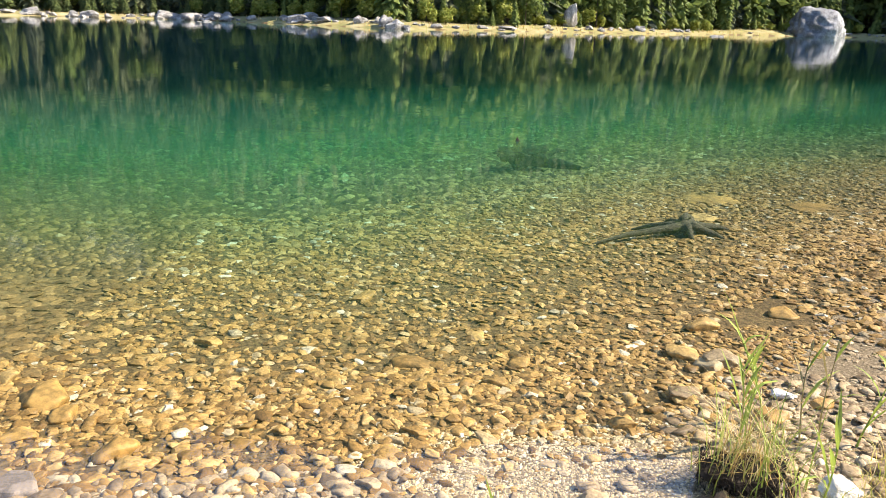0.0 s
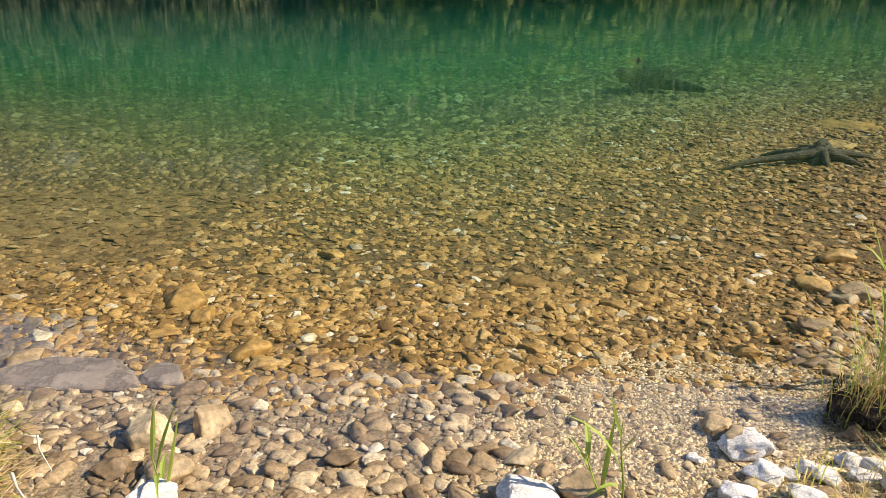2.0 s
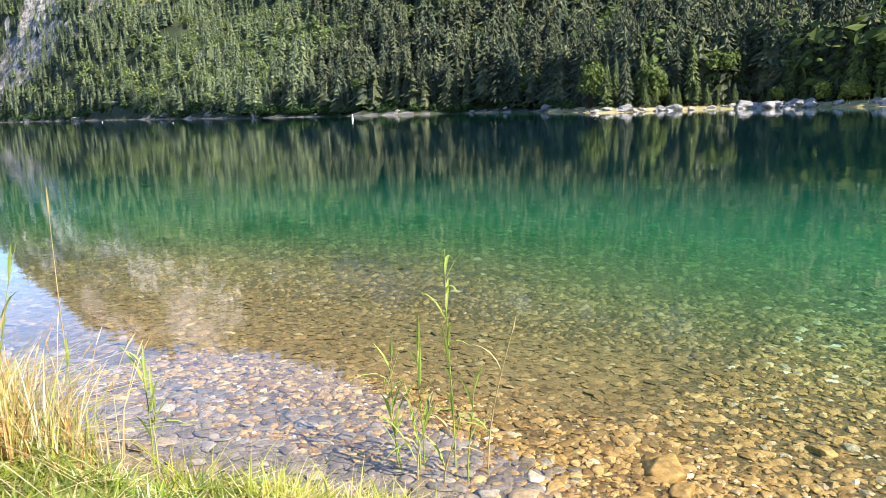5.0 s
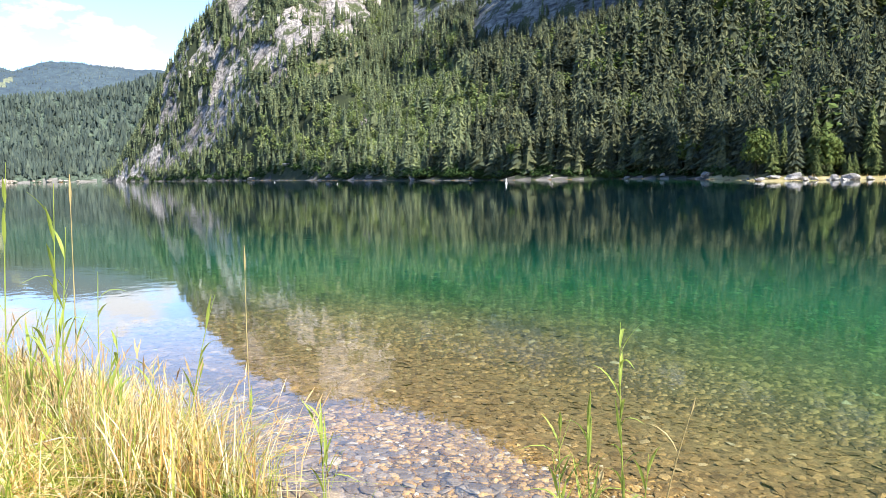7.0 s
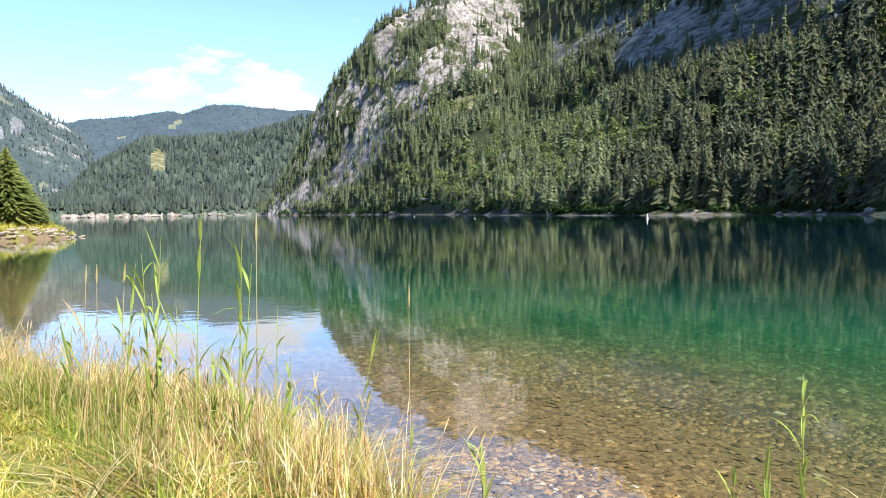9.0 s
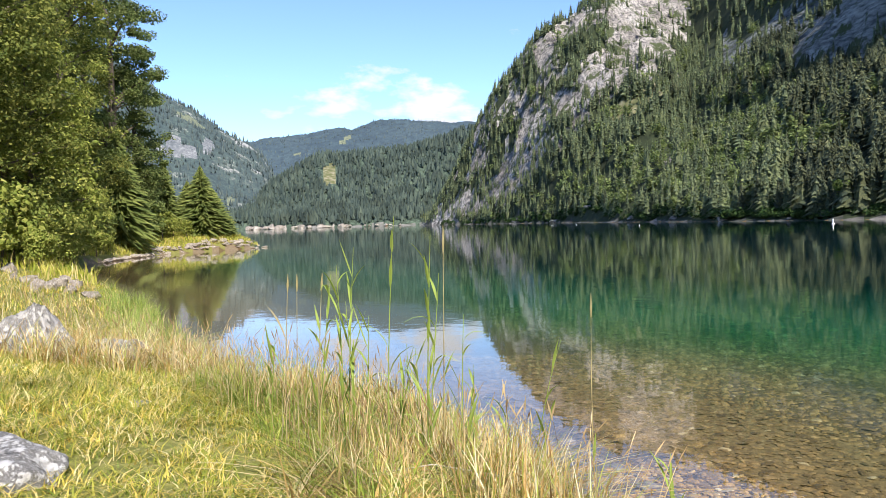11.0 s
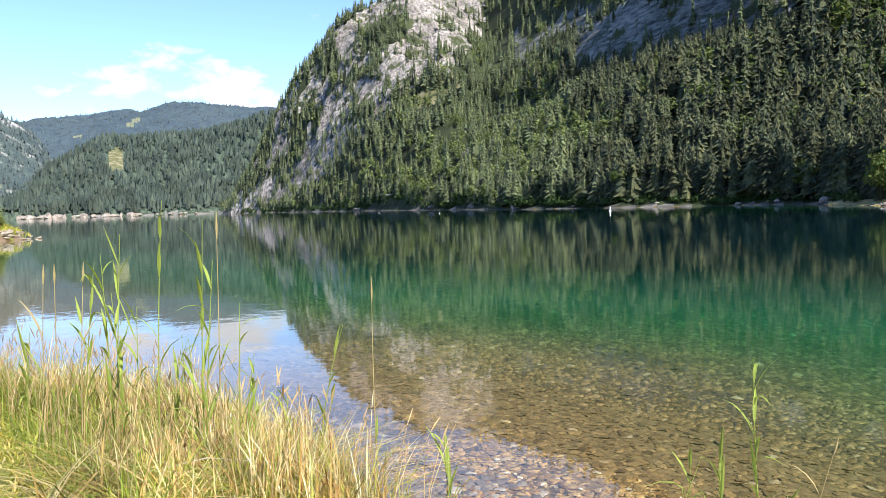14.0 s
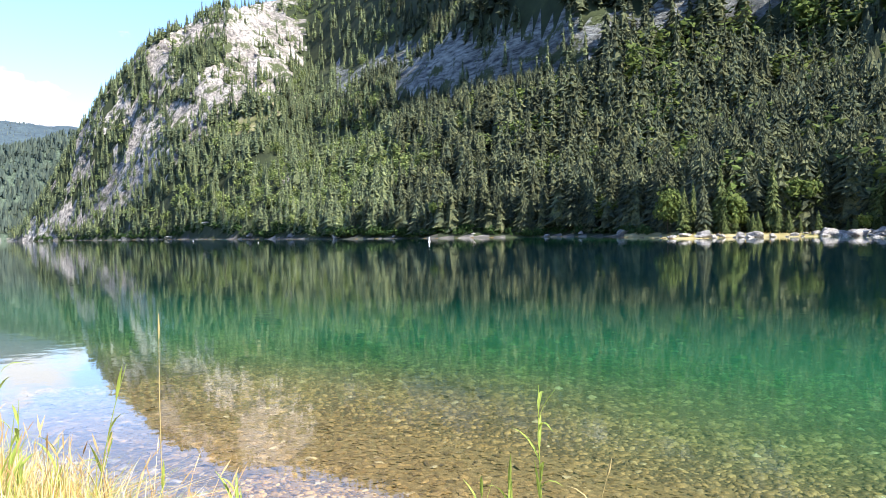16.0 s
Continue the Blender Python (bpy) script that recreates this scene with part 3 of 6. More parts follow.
def build_ground():
    X, Y, quads = polar_sheet(AZ, RAD)
    Z = height(X, Y)
    V = np.stack([X, Y, Z], 1)
    c = V[quads].mean(1)
    n = np.cross(V[quads[:, 1]] - V[quads[:, 0]], V[quads[:, 3]] - V[quads[:, 0]])
    nz = np.abs(n[:, 2]) / (np.linalg.norm(n, axis=1) + 1e-9)
    d = shore_distance(c[:, 0], c[:, 1])
    r = np.hypot(c[:, 0], c[:, 1])
    az = np.degrees(np.arctan2(-c[:, 0], c[:, 1]))
    idx = np.zeros(len(quads), int)                      # 0 lake bed
    near = r < 100
    grassy = near & (d > np.where(r > 40, -0.1, 0.35))
    idx[near & (d < -2.0 + 0.5 * wobble(c[:, 0], c[:, 1], 0.9, 2.0)) & (d > -4.4) & (c[:, 0] < -3.2)] = 11       # silted bed
    idx[near & (c[:, 2] > -0.25) & (d > -0.9)] = 1         # gravel
    idx[grassy & ((r > 15) | sward(c[:, 0], c[:, 1], d))] = 2       # turf
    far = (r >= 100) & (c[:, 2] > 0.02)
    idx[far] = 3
    idx[far & (d < 10 + 4 * wobble(c[:, 0], c[:, 1], 9)) & (az < 33) & (az > -75)] = 4       # dry meadow
    idx[far & (d < 0.8 + 2.2 * wobble(c[:, 0], c[:, 1], 13)) & (az >= 33)] = 5
    bare = rock_share(c[:, 0], c[:, 1], c[:, 2])
    idx[far & (bare > np.where(az > 55, 0.34, 0.5)) & (d > np.where(az > 66, 1.5, 6)) & (az < 77)] = 6
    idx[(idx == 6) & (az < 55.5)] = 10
    idx[far & (np.hypot((az - 59.2) / 2.5, (np.degrees(np.arctan2(c[:, 2], r)) - 8.7 + (az - 59.2) * 0.35) / 0.8) + 0.4 * wobble(c[:, 0], c[:, 1], 25) < 1)] = 7
    idx[far & (r > 1250) & (az > 70)] = 9
    idx[far & (r > 1250) & (np.hypot((az - 82.7 - 0.3 * (4.0 - np.degrees(np.arctan2(c[:, 2], r)))) / 0.45, (np.degrees(np.arctan2(c[:, 2], r)) - 3.8) / 1.2) + 0.4 * wobble(c[:, 0], c[:, 1], 25) < 1)] = 7
    idx[far & (d < 6 + 5 * wobble(c[:, 0], c[:, 1], 9)) & (r > 1200) & (wobble(c[:, 0], c[:, 1], 13) > -0.05)] = 8
    me = mesh_arrays("ground", V, quads, [M_BED, M_GRAVEL, M_TURF, M_FLOOR, M_MEADOW, M_SHINGLE, M_CLIFF, M_ALP, M_PALEBANK, M_HILL_FOOT, M_CRAG_SHADED, M_SILT], True, idx)
    return tagged(new("ground", me), "alpine lake basin with stony bed, grassy bank and wooded rocky mountainside", "ground", kind="structure"), n


GROUND, _ = build_ground()


def build_water():
    X, Y, quads = polar_sheet(np.concatenate([np.arange(-42, 114, 1.0), np.arange(114, 318, 6.0)]), np.concatenate([[0.05], np.geomspace(1.0, 60, 110), np.geomspace(63, 1500, 30)]))
    keep = shore_distance(X[quads].mean(1), Y[quads].mean(1)) < np.maximum(1.5, np.hypot(X[quads], Y[quads]).mean(1) * 0.06)
    me = mesh_arrays("lake_water", np.stack([X, Y, np.zeros_like(X)], 1), quads[keep], M_WATER, True)
    at = me.attributes.new("depth", "FLOAT", "POINT")
    at.data.foreach_set("value", np.interp(water_reach(X, shore_distance(X, Y)), BED_AT, LIGHT_DEPTH).astype(np.float32))
    return tagged(new("water", me), "clear still turquoise mountain lake water mirroring the slopes", "water", kind="structure")


build_water()


RIDGES = []


# pastures and cliffs on the far hills: bearing, height above the horizon and half-widths in degrees, lean, and 1 for pasture or 2 for cliff
HILL_PATCHES = [(92.4, 7.85, 0.95, 0.22, 0.57, 1), (93.6, 6.0, 0.7, 0.8, 0.0, 2), (92.6, 5.6, 0.5, 0.55, 0.3, 2), (91.3, 6.0, 0.4, 0.55, 0.2, 2), (89.9, 2.1, 0.22, 0.3, 0.0, 1), (81.4, 6.45, 0.4, 0.16, -0.5, 1), (85.0, 5.4, 0.3, 0.12, 0.0, 1)]


def hill_patch(x, y, z):
    az, el = np.degrees(np.arctan2(-x, y)), np.degrees(np.arctan2(z - 2, np.hypot(x, y)))
    out = np.zeros(np.shape(x), int)
    for a, e, ra, re, lean, what in HILL_PATCHES:
        out[np.hypot((az - a) / ra, (el - e - lean * (az - a)) / re) + 0.35 * wobble(x, y, 30, what) + 0.25 * wobble(x, z * 3, 14, what) < 1] = what
    return out


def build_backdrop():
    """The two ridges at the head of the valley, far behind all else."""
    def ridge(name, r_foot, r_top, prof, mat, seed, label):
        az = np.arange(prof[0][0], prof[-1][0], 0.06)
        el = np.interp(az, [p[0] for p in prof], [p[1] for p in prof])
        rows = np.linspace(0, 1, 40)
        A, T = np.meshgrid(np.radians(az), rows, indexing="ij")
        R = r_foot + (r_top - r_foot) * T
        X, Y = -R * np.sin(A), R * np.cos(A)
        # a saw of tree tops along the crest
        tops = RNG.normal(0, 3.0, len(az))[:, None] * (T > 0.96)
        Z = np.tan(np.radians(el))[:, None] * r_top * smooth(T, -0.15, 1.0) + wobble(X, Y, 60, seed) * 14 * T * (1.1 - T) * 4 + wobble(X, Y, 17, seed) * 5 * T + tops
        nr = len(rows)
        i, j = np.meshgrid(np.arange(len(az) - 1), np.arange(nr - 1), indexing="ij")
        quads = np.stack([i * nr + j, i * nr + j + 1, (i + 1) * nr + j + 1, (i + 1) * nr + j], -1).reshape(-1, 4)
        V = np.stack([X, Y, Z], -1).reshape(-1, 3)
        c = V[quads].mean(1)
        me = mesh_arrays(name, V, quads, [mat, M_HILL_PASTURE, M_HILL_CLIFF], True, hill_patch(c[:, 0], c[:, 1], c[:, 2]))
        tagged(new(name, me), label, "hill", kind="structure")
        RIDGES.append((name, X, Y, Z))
    ridge("backdrop_ridge", 2300, 3300, [(66, 7.4), (72.1, 7.40), (74.9, 7.55), (77.2, 7.80), (78.8, 7.67), (79.5, 7.5), (80.9, 7.08), (81.9, 7.25), (82.9, 7.03), (84.5, 6.73), (87.3, 6.55), (88.3, 6.3), (94, 5.9)], M_HILL_BACK, 2.0, "distant wooded ridge at the valley head, glowing blue as haze")
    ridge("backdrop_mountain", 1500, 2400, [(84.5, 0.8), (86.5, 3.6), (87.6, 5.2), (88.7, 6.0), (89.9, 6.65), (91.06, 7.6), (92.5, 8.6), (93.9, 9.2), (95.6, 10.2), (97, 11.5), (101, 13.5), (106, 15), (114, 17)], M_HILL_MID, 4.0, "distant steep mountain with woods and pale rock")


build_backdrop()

# ---- trees ----


def spruce_proto(tiers, per, seed, hang=(0.25, 0.75), width=0.17, ragged=0.35, core=0.0, taper=0.85, fat=1.0):
    """A spruce 1 m high: drooping boughs in tiers, each a small ridged blade."""
    rng = np.random.default_rng(seed)
    v, f = [], []
    for k in range(tiers):
        t = k / (tiers - 1)
        z = 0.07 + 0.90 * t ** 0.92
        R = width * (1 - t) ** taper * (0.55 + 0.45 * min(1, t * 6)) + 0.008
        for b in range(per):
            a = 2 * math.pi * (b + rng.uniform(-0.3, 0.3)) / per + k * 1.1
            L = R * rng.uniform(0.9 - ragged, 0.9 + ragged)
            zz = z + rng.uniform(-0.95, 0.95) * 0.9 / tiers
            w = fat * (L * (0.12 + 1.7 / per) + 0.004) * rng.uniform(0.7, 1.2)
            ca, sa = math.cos(a), math.sin(a)
            droop = L * rng.uniform(hang[0], hang[1])
            base = (0.01 * ca, 0.01 * sa, zz + 0.012)
            tip = (L * ca, L * sa, zz - droop)
            m = 0.55
            left = (L * m * ca - w * sa, L * m * sa + w * ca, zz - droop * m - 0.30 * w - 0.006)
            right = (L * m * ca + w * sa, L * m * sa - w * ca, zz - droop * m - 0.30 * w - 0.006)
            n = len(v)
            v += [base, left, tip, right]
            f += [(n, n + 2, n + 1), (n, n + 3, n + 2)]
    n = len(v)
    v += [(0.012, 0, 0.9), (-0.006, 0.01, 0.9), (-0.006, -0.01, 0.9), (0, 0, 1.0)]
    f += [(n, n + 1, n + 3), (n + 1, n + 2, n + 3), (n + 2, n, n + 3)]
    if core:
        # the dense inside of the crown
        n, k = len(v), 5
        v += [(core * width * math.cos(2 * math.pi * i / k), core * width * math.sin(2 * math.pi * i / k), 0.10) for i in range(k)] + [(0, 0, 0.93)]
        f += [(n + i, n + (i + 1) % k, n + k) for i in range(k)]
    return np.array(v), np.array(f)


def skirt_spruce(tiers, seg, seed, width=0.17):
    """A spruce 1 m high for the woods: ragged skirts of boughs, one over another."""
    rng = np.random.default_rng(seed)
    v, f = [], []
    for k in range(tiers):
        t = k / tiers
        z = 0.06 + 0.92 * t ** 0.95
        R = width * (1 - t) ** 0.9 * (0.7 + 0.3 * min(1, t * 5)) + 0.006
        rise = 1.75 * 0.92 / tiers
        n = len(v)
        turn = rng.uniform(0, 6.28)
        for b in range(seg):
            a = turn + 2 * math.pi * (b + rng.uniform(-0.25, 0.25)) / seg
            q = R * (rng.uniform(0.85, 1.4) if b % 2 else rng.uniform(0.5, 0.9))
            v.append((q * math.cos(a), q * math.sin(a), z + rng.uniform(-0.55, 0.3) * rise * (1 if b % 2 else -0.6)))
        inner = R * 0.22 if k < tiers - 1 else 0.0
        for b in range(seg):
            a = turn + 2 * math.pi * b / seg
            v.append((inner * math.cos(a), inner * math.sin(a), z + rise if k < tiers - 1 else 1.0))
        for b in range(seg):
            c = (b + 1) % seg
            f.append((n + b, n + c, n + seg + c))
            f.append((n + b, n + seg + c, n + seg + b))
    return np.array(v), np.array(f)


def trunk_proto(r=0.012, h=0.9, seg=5):
    v, f = [], []
    for z, q in ((-0.03, r), (h, r * 0.25)):
        v += [(q * math.cos(2 * math.pi * i / seg), q * math.sin(2 * math.pi * i / seg), z) for i in range(seg)]
    for i in range(seg):
        j = (i + 1) % seg
        f += [(i, j, seg + j), (i, seg + j, seg + i)]
    return np.array(v), np.array(f)


def broad_proto(leaves, seed, size=0.05):
    """A round-headed tree 1 m high: leaf clumps scattered over several lobes."""
    rng = np.random.default_rng(seed)
    lobes = [(0, 0, 0.62, 0.25, 0.32)] + [(rng.uniform(-0.2, 0.2), rng.uniform(-0.2, 0.2), rng.uniform(0.32, 0.8), rng.uniform(0.12, 0.2), rng.uniform(0.12, 0.2)) for _ in range(9)]
    v, f = [], []
    for i in range(leaves):
        cx, cy, cz, rr, rz = lobes[rng.integers(len(lobes))]
        u = rng.normal(size=3)
        u /= np.linalg.norm(u)
        q = rng.uniform(0.75, 1.05)
        p = np.array([cx + u[0] * rr * q, cy + u[1] * rr * q, max(0.12, cz + u[2] * rz * q)])
        nrm = u + rng.normal(size=3) * 0.45 + np.array([0, 0, 0.35])
        nrm /= np.linalg.norm(nrm)
        t1 = np.cross(nrm, rng.normal(size=3))
        t1 /= np.linalg.norm(t1)
        t2 = np.cross(nrm, t1)
        s = size * rng.uniform(0.6, 1.3)
        n = len(v)
        v += [p - t1 * s, p + t2 * s * 0.7 - nrm * s * 0.25, p + t1 * s, p - t2 * s * 0.7 - nrm * s * 0.25]
        f += [(n, n + 1, n + 2), (n, n + 2, n + 3)]
    return np.array(v), np.array(f)


SPRUCE_FINE = [spruce_proto(26, 14, s, (0.5, 1.2), width=w) for s, w in ((1, 0.16), (2, 0.19), (3, 0.14))]
SPRUCE_MID = [spruce_proto(17, 11, s, (0.45, 1.0), w, 0.35, 0.6, 0.75, 0.70) for s, w in ((4, 0.19), (5, 0.165), (6, 0.22), (9, 0.18))]
SPRUCE_SLOPE = [spruce_proto(10, 7, s, (0.45, 1.0), w, 0.35, 0.6, 0.72, 0.85) for s, w in ((14, 0.20), (15, 0.175), (16, 0.235), (24, 0.19))]
SPRUCE_DISTANT = [skirt_spruce(3, 6, s, w) for s, w in ((17, 0.18), (18, 0.16))]
SPRUCE_TINY = [skirt_spruce(1, 6, s, 0.2) for s in (27, 28)]
SPRUCE_FAR = [spruce_proto(7, 5, s, (0.5, 1.1), w, 0.38, 0.5, 0.78) for s, w in ((7, 0.18), (8, 0.15), (10, 0.165))]
BROAD_FINE = [broad_proto(800, s, 0.042) for s in (11, 12)]
BROAD_LOW = [broad_proto(40, s, 0.11) for s in (19, 20)]
BROAD_NEAR = [broad_proto(120, s, 0.055) for s in (13, 14, 33)]
BROAD_MID = [broad_proto(70, s, 0.07) for s in (23, 24, 34)]


def far_r(az):
    return np.interp(az, [-40, -28, -20, -12, -5, 3, 19, 29, 31, 34, 47, 54, 60, 66, 69, 72, 75.3], [215, 215, 175, 140, 122, 114, 140, 136, 150, 190, 225, 265, 375, 560, 660, 800, 935])


def forest(name, label, x, y, protos, h, mat, kindred):
    chunks, trunks = [], []
    pick = RNG.integers(len(protos), size=len(x))
    z = height(x, y)
    for k, (pv, pf) in enumerate(protos):
        s = pick == k
        if not s.any():
            continue
        sc = np.stack([h[s] * RNG.uniform(0.95, 1.5, s.sum())] * 2 + [h[s]], 1)
        chunks.append(many(pv, pf, np.stack([x[s], y[s], z[s] - 0.3], 1), RNG.uniform(0, 6.28, s.sum()), sc))
    v, f = joined(chunks)
    return tagged(new(name, mesh_arrays(name, v, f, mat)), label, kindred, kind="stuff")


# shade beneath the shore trees is put into this dark leaf colour
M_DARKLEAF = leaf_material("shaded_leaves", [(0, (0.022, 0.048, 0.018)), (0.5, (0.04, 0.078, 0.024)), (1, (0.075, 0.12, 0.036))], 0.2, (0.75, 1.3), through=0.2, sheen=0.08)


def build_forest():
    rng = np.random.default_rng(21)
    # the wooded slope from right to left
    n = 12600
    az = rng.uniform(-36, 76, n)
    r0 = far_r(az)
    depth = rng.uniform(0, 1, n) ** 1.3 * np.interp(az, [-36, 20, 40, 50, 58, 75], [240, 260, 420, 640, 760, 520])
    lead = np.interp(az, [-36, 28, 33, 75], [13, 12, 4, 3])
    r = r0 + lead + depth
    x, y = -r * np.sin(np.radians(az)), r * np.cos(np.radians(az))
    d = shore_distance(x, y)
    z = height(x, y)
    bare = rock_share(x, y, z)
    el = np.degrees(np.arctan2(z, r))
    alp = np.hypot((az - 59.2) / 2.5, (el - 8.7 + (az - 59.2) * 0.35) / 0.8) < 1
    keep = (d > lead * 0.8) & (rng.uniform(0, 1, n) < np.interp(bare, [0.35, 0.55, 0.8], [1.0, 0.5, 0.12])) & (~alp | (rng.uniform(0, 1, n) < 0.28))
    # fewer high up
    keep &= rng.uniform(0, 1, n) < np.interp(el, [18.5, 22], [1.0, 0.3])
    x, y, az, r, el, bare = x[keep], y[keep], az[keep], r[keep], el[keep], bare[keep]
    glade = ((az < 25) & (el > 11.0)) | ((az > 46) & (el < 8.9 - np.abs(az - 54) * 0.5) & (el > np.where(az < 53, 3.6, 1.2))) | ((az > 36) & (az < 54) & (el > 8.6) & (el < 10.5))
    leafy = rng.uniform(0, 1, len(x)) < np.clip(0.14 - 0.10 * (az < 38) + 0.35 * ((az < 12) & (el < 6)) + 0.4 * wobble(x, y, 40, 9.0) * smooth(az, 20, 42) + 0.42 * glade, 0.02, 0.8)
    leafy &= ~((az > 30) & (az < 50) & (el < 3.5))
    # the flank east of the view, seen in the lake alone, is drawn with plainer trees
    aside = (az < 17) & (el > 5)
    h = rng.uniform(10.5, 17.5, len(x)) * np.interp(az, [30, 46], [1.4, 1.0]) * np.interp(el, [2, 9], [0.9, 1.1]) * np.where(bare > 0.4, 0.75, 1.0) * np.interp(r, [100, 180, 420, 700], [0.75, 0.9, 1.0, 1.05])
    # below the crag the tops stay lower than its foot
    foot = 9.9 + (50 - az) * 0.13
    room = np.where((az > 34) & (az < 49.5) & (el < foot + 2.5), np.tan(np.radians(foot + 0.9)) * r - np.tan(np.radians(el)) * r, 99)
    h = np.maximum(np.minimum(h, room), np.where(room < 0, 0, 6.5))
    ok = h > 4
    x, y, az, r, el, leafy, aside, h = x[ok], y[ok], az[ok], r[ok], el[ok], leafy[ok], aside[ok], h[ok]
    size = np.where(leafy, np.where(az < 33, 0.95, 0.66), 1.0)
    for nm, lb, sel, protos, mat in (
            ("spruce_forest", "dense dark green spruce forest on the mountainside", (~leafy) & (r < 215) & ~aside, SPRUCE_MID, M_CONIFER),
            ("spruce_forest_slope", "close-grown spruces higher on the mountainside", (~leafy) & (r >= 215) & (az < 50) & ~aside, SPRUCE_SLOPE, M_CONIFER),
            ("spruce_forest_west", "spruces on the western mountainside, paler green for painted haze", (~leafy) & (r >= 215) & (r < 460) & (az >= 50), SPRUCE_SLOPE, M_HAZY_SPRUCE),
            ("spruce_forest_high", "spruces clinging to the steep rocky spur", (~leafy) & (r >= 460) & (az >= 50), SPRUCE_FAR, M_HAZY_SPRUCE),
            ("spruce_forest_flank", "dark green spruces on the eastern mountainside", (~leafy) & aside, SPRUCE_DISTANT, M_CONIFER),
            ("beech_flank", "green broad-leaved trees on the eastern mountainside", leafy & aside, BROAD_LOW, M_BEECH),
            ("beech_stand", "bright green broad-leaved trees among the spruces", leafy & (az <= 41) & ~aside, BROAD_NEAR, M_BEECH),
            ("beech_slope", "bright green beeches in glades of the mountainside, tinted as sunlit", leafy & (az > 41) & (r >= 300), BROAD_MID, M_SUNBEECH),
            ("beech_hillside", "light green beeches low on the mountainside, tinted as sunlit", leafy & (az > 41) & (r < 300), BROAD_NEAR, M_SUNBEECH)):
        forest(nm, lb, x[sel], y[sel], protos, h[sel] * size[sel], mat, "forest")
    # small spruces that cling to ledges of the spur and the crag
    n = 4600
    az = np.where(rng.uniform(0, 1, n) < 0.75, rng.uniform(55.5, 76, n), rng.uniform(35, 55, n))
    r = far_r(az) + rng.uniform(3, np.where(az > 55.5, 520, 330), n)
    x, y = -r * np.sin(np.radians(az)), r * np.cos(np.radians(az))
    z = height(x, y)
    el = np.degrees(np.arctan2(z, r))
    bare = rock_share(x, y, z)
    clump = wobble(x, y, 18, 2.0) + wobble(x, z, 13, 5.0)
    keep = (shore_distance(x, y) > 3) & (el < 22) & ((el > 8.9 - np.abs(az - 54) * 0.5) | (rng.uniform(0, 1, n) < 0.25)) & np.where(az > 55, (bare < 0.5) | (clump > 0.30 - 0.08 * smooth(az, 60.5, 62.5)), (bare > 0.4) & (clump > -0.05))
    forest("ledge_spruces", "dark slender spruces on ledges of the cliffs", x[keep], y[keep], SPRUCE_FAR, rng.uniform(7, 16, keep.sum()), M_HAZY_SPRUCE, "forest")
    # dark spruces in the gully between the crag and the spur
    n = 520
    az = rng.uniform(49.5, 57.5, n)
    r = far_r(az) + rng.uniform(60, 330, n)
    x, y = -r * np.sin(np.radians(az)), r * np.cos(np.radians(az))
    el = np.degrees(np.arctan2(height(x, y), r))
    keep = (el > 8.2 - (57.5 - az) * 0.05) & (el < 18)
    forest("gully_spruces", "tall dark spruces in the gully beside the crag", x[keep], y[keep], SPRUCE_SLOPE, rng.uniform(10, 18, keep.sum()), M_CONIFER, "forest")
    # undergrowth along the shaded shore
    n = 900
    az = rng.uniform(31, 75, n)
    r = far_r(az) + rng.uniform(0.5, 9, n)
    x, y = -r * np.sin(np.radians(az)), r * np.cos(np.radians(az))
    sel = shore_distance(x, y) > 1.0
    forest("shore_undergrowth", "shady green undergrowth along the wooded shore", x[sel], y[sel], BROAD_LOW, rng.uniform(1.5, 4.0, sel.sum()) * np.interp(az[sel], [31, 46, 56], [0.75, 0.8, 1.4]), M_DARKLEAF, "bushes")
    # woods at the valley head
    n = 3900
    az = rng.uniform(70, 93, n)
    r = 1334 + 620 * rng.uniform(0, 1, n) ** 1.15
    x, y = -r * np.sin(np.radians(az)), r * np.cos(np.radians(az))
    gap = np.hypot((az - 82.7) / 0.6, (np.degrees(np.arctan2(height(x, y), r)) - 3.6) / 1.1) > 1
    x, y = x[gap], y[gap]
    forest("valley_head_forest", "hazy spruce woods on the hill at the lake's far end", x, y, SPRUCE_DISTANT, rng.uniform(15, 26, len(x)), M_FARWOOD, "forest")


build_forest()


def ridge_trees():
    """Scattered woods that show as a grain on the far ridges."""
    for (name, X, Y, Z), n, mat in zip(RIDGES, (5200, 5600), (M_HAZY_RIDGEWOOD, M_HAZY_RIDGEWOOD)):
        rng = np.random.default_rng(len(name))
        inner = np.arange(X.size).reshape(X.shape)[:, :-2].ravel()
        k = inner[rng.integers(inner.size, size=n)]
        x, y, z = X.ravel()[k] + rng.normal(0, 3, n), Y.ravel()[k] + rng.normal(0, 3, n), Z.ravel()[k]
        ok = (z > 20) & (wobble(x, y, 130, 3.0) < 0.45) & (hill_patch(x, y, z) == 0)
        x, y, z = x[ok], y[ok], z[ok]
        chunks = []
        pick = rng.integers(len(SPRUCE_TINY), size=len(x))
        for i, (pv, pf) in enumerate(SPRUCE_TINY):
            m = pick == i
            h = rng.uniform(7, 13, m.sum()) * (1.5 if "mountain" in name else 1.0)
            chunks.append(many(pv, pf, np.stack([x[m], y[m], z[m] - 3], 1), rng.uniform(0, 6.28, m.sum()), np.stack([h, h, h], 1)))
        v, f = joined(chunks)
        tagged(new("ridge_woods", mesh_arrays("ridge_woods", v, f, mat, True)), "spruce woods on the distant ridge, blue-green with painted haze", "forest", kind="stuff")


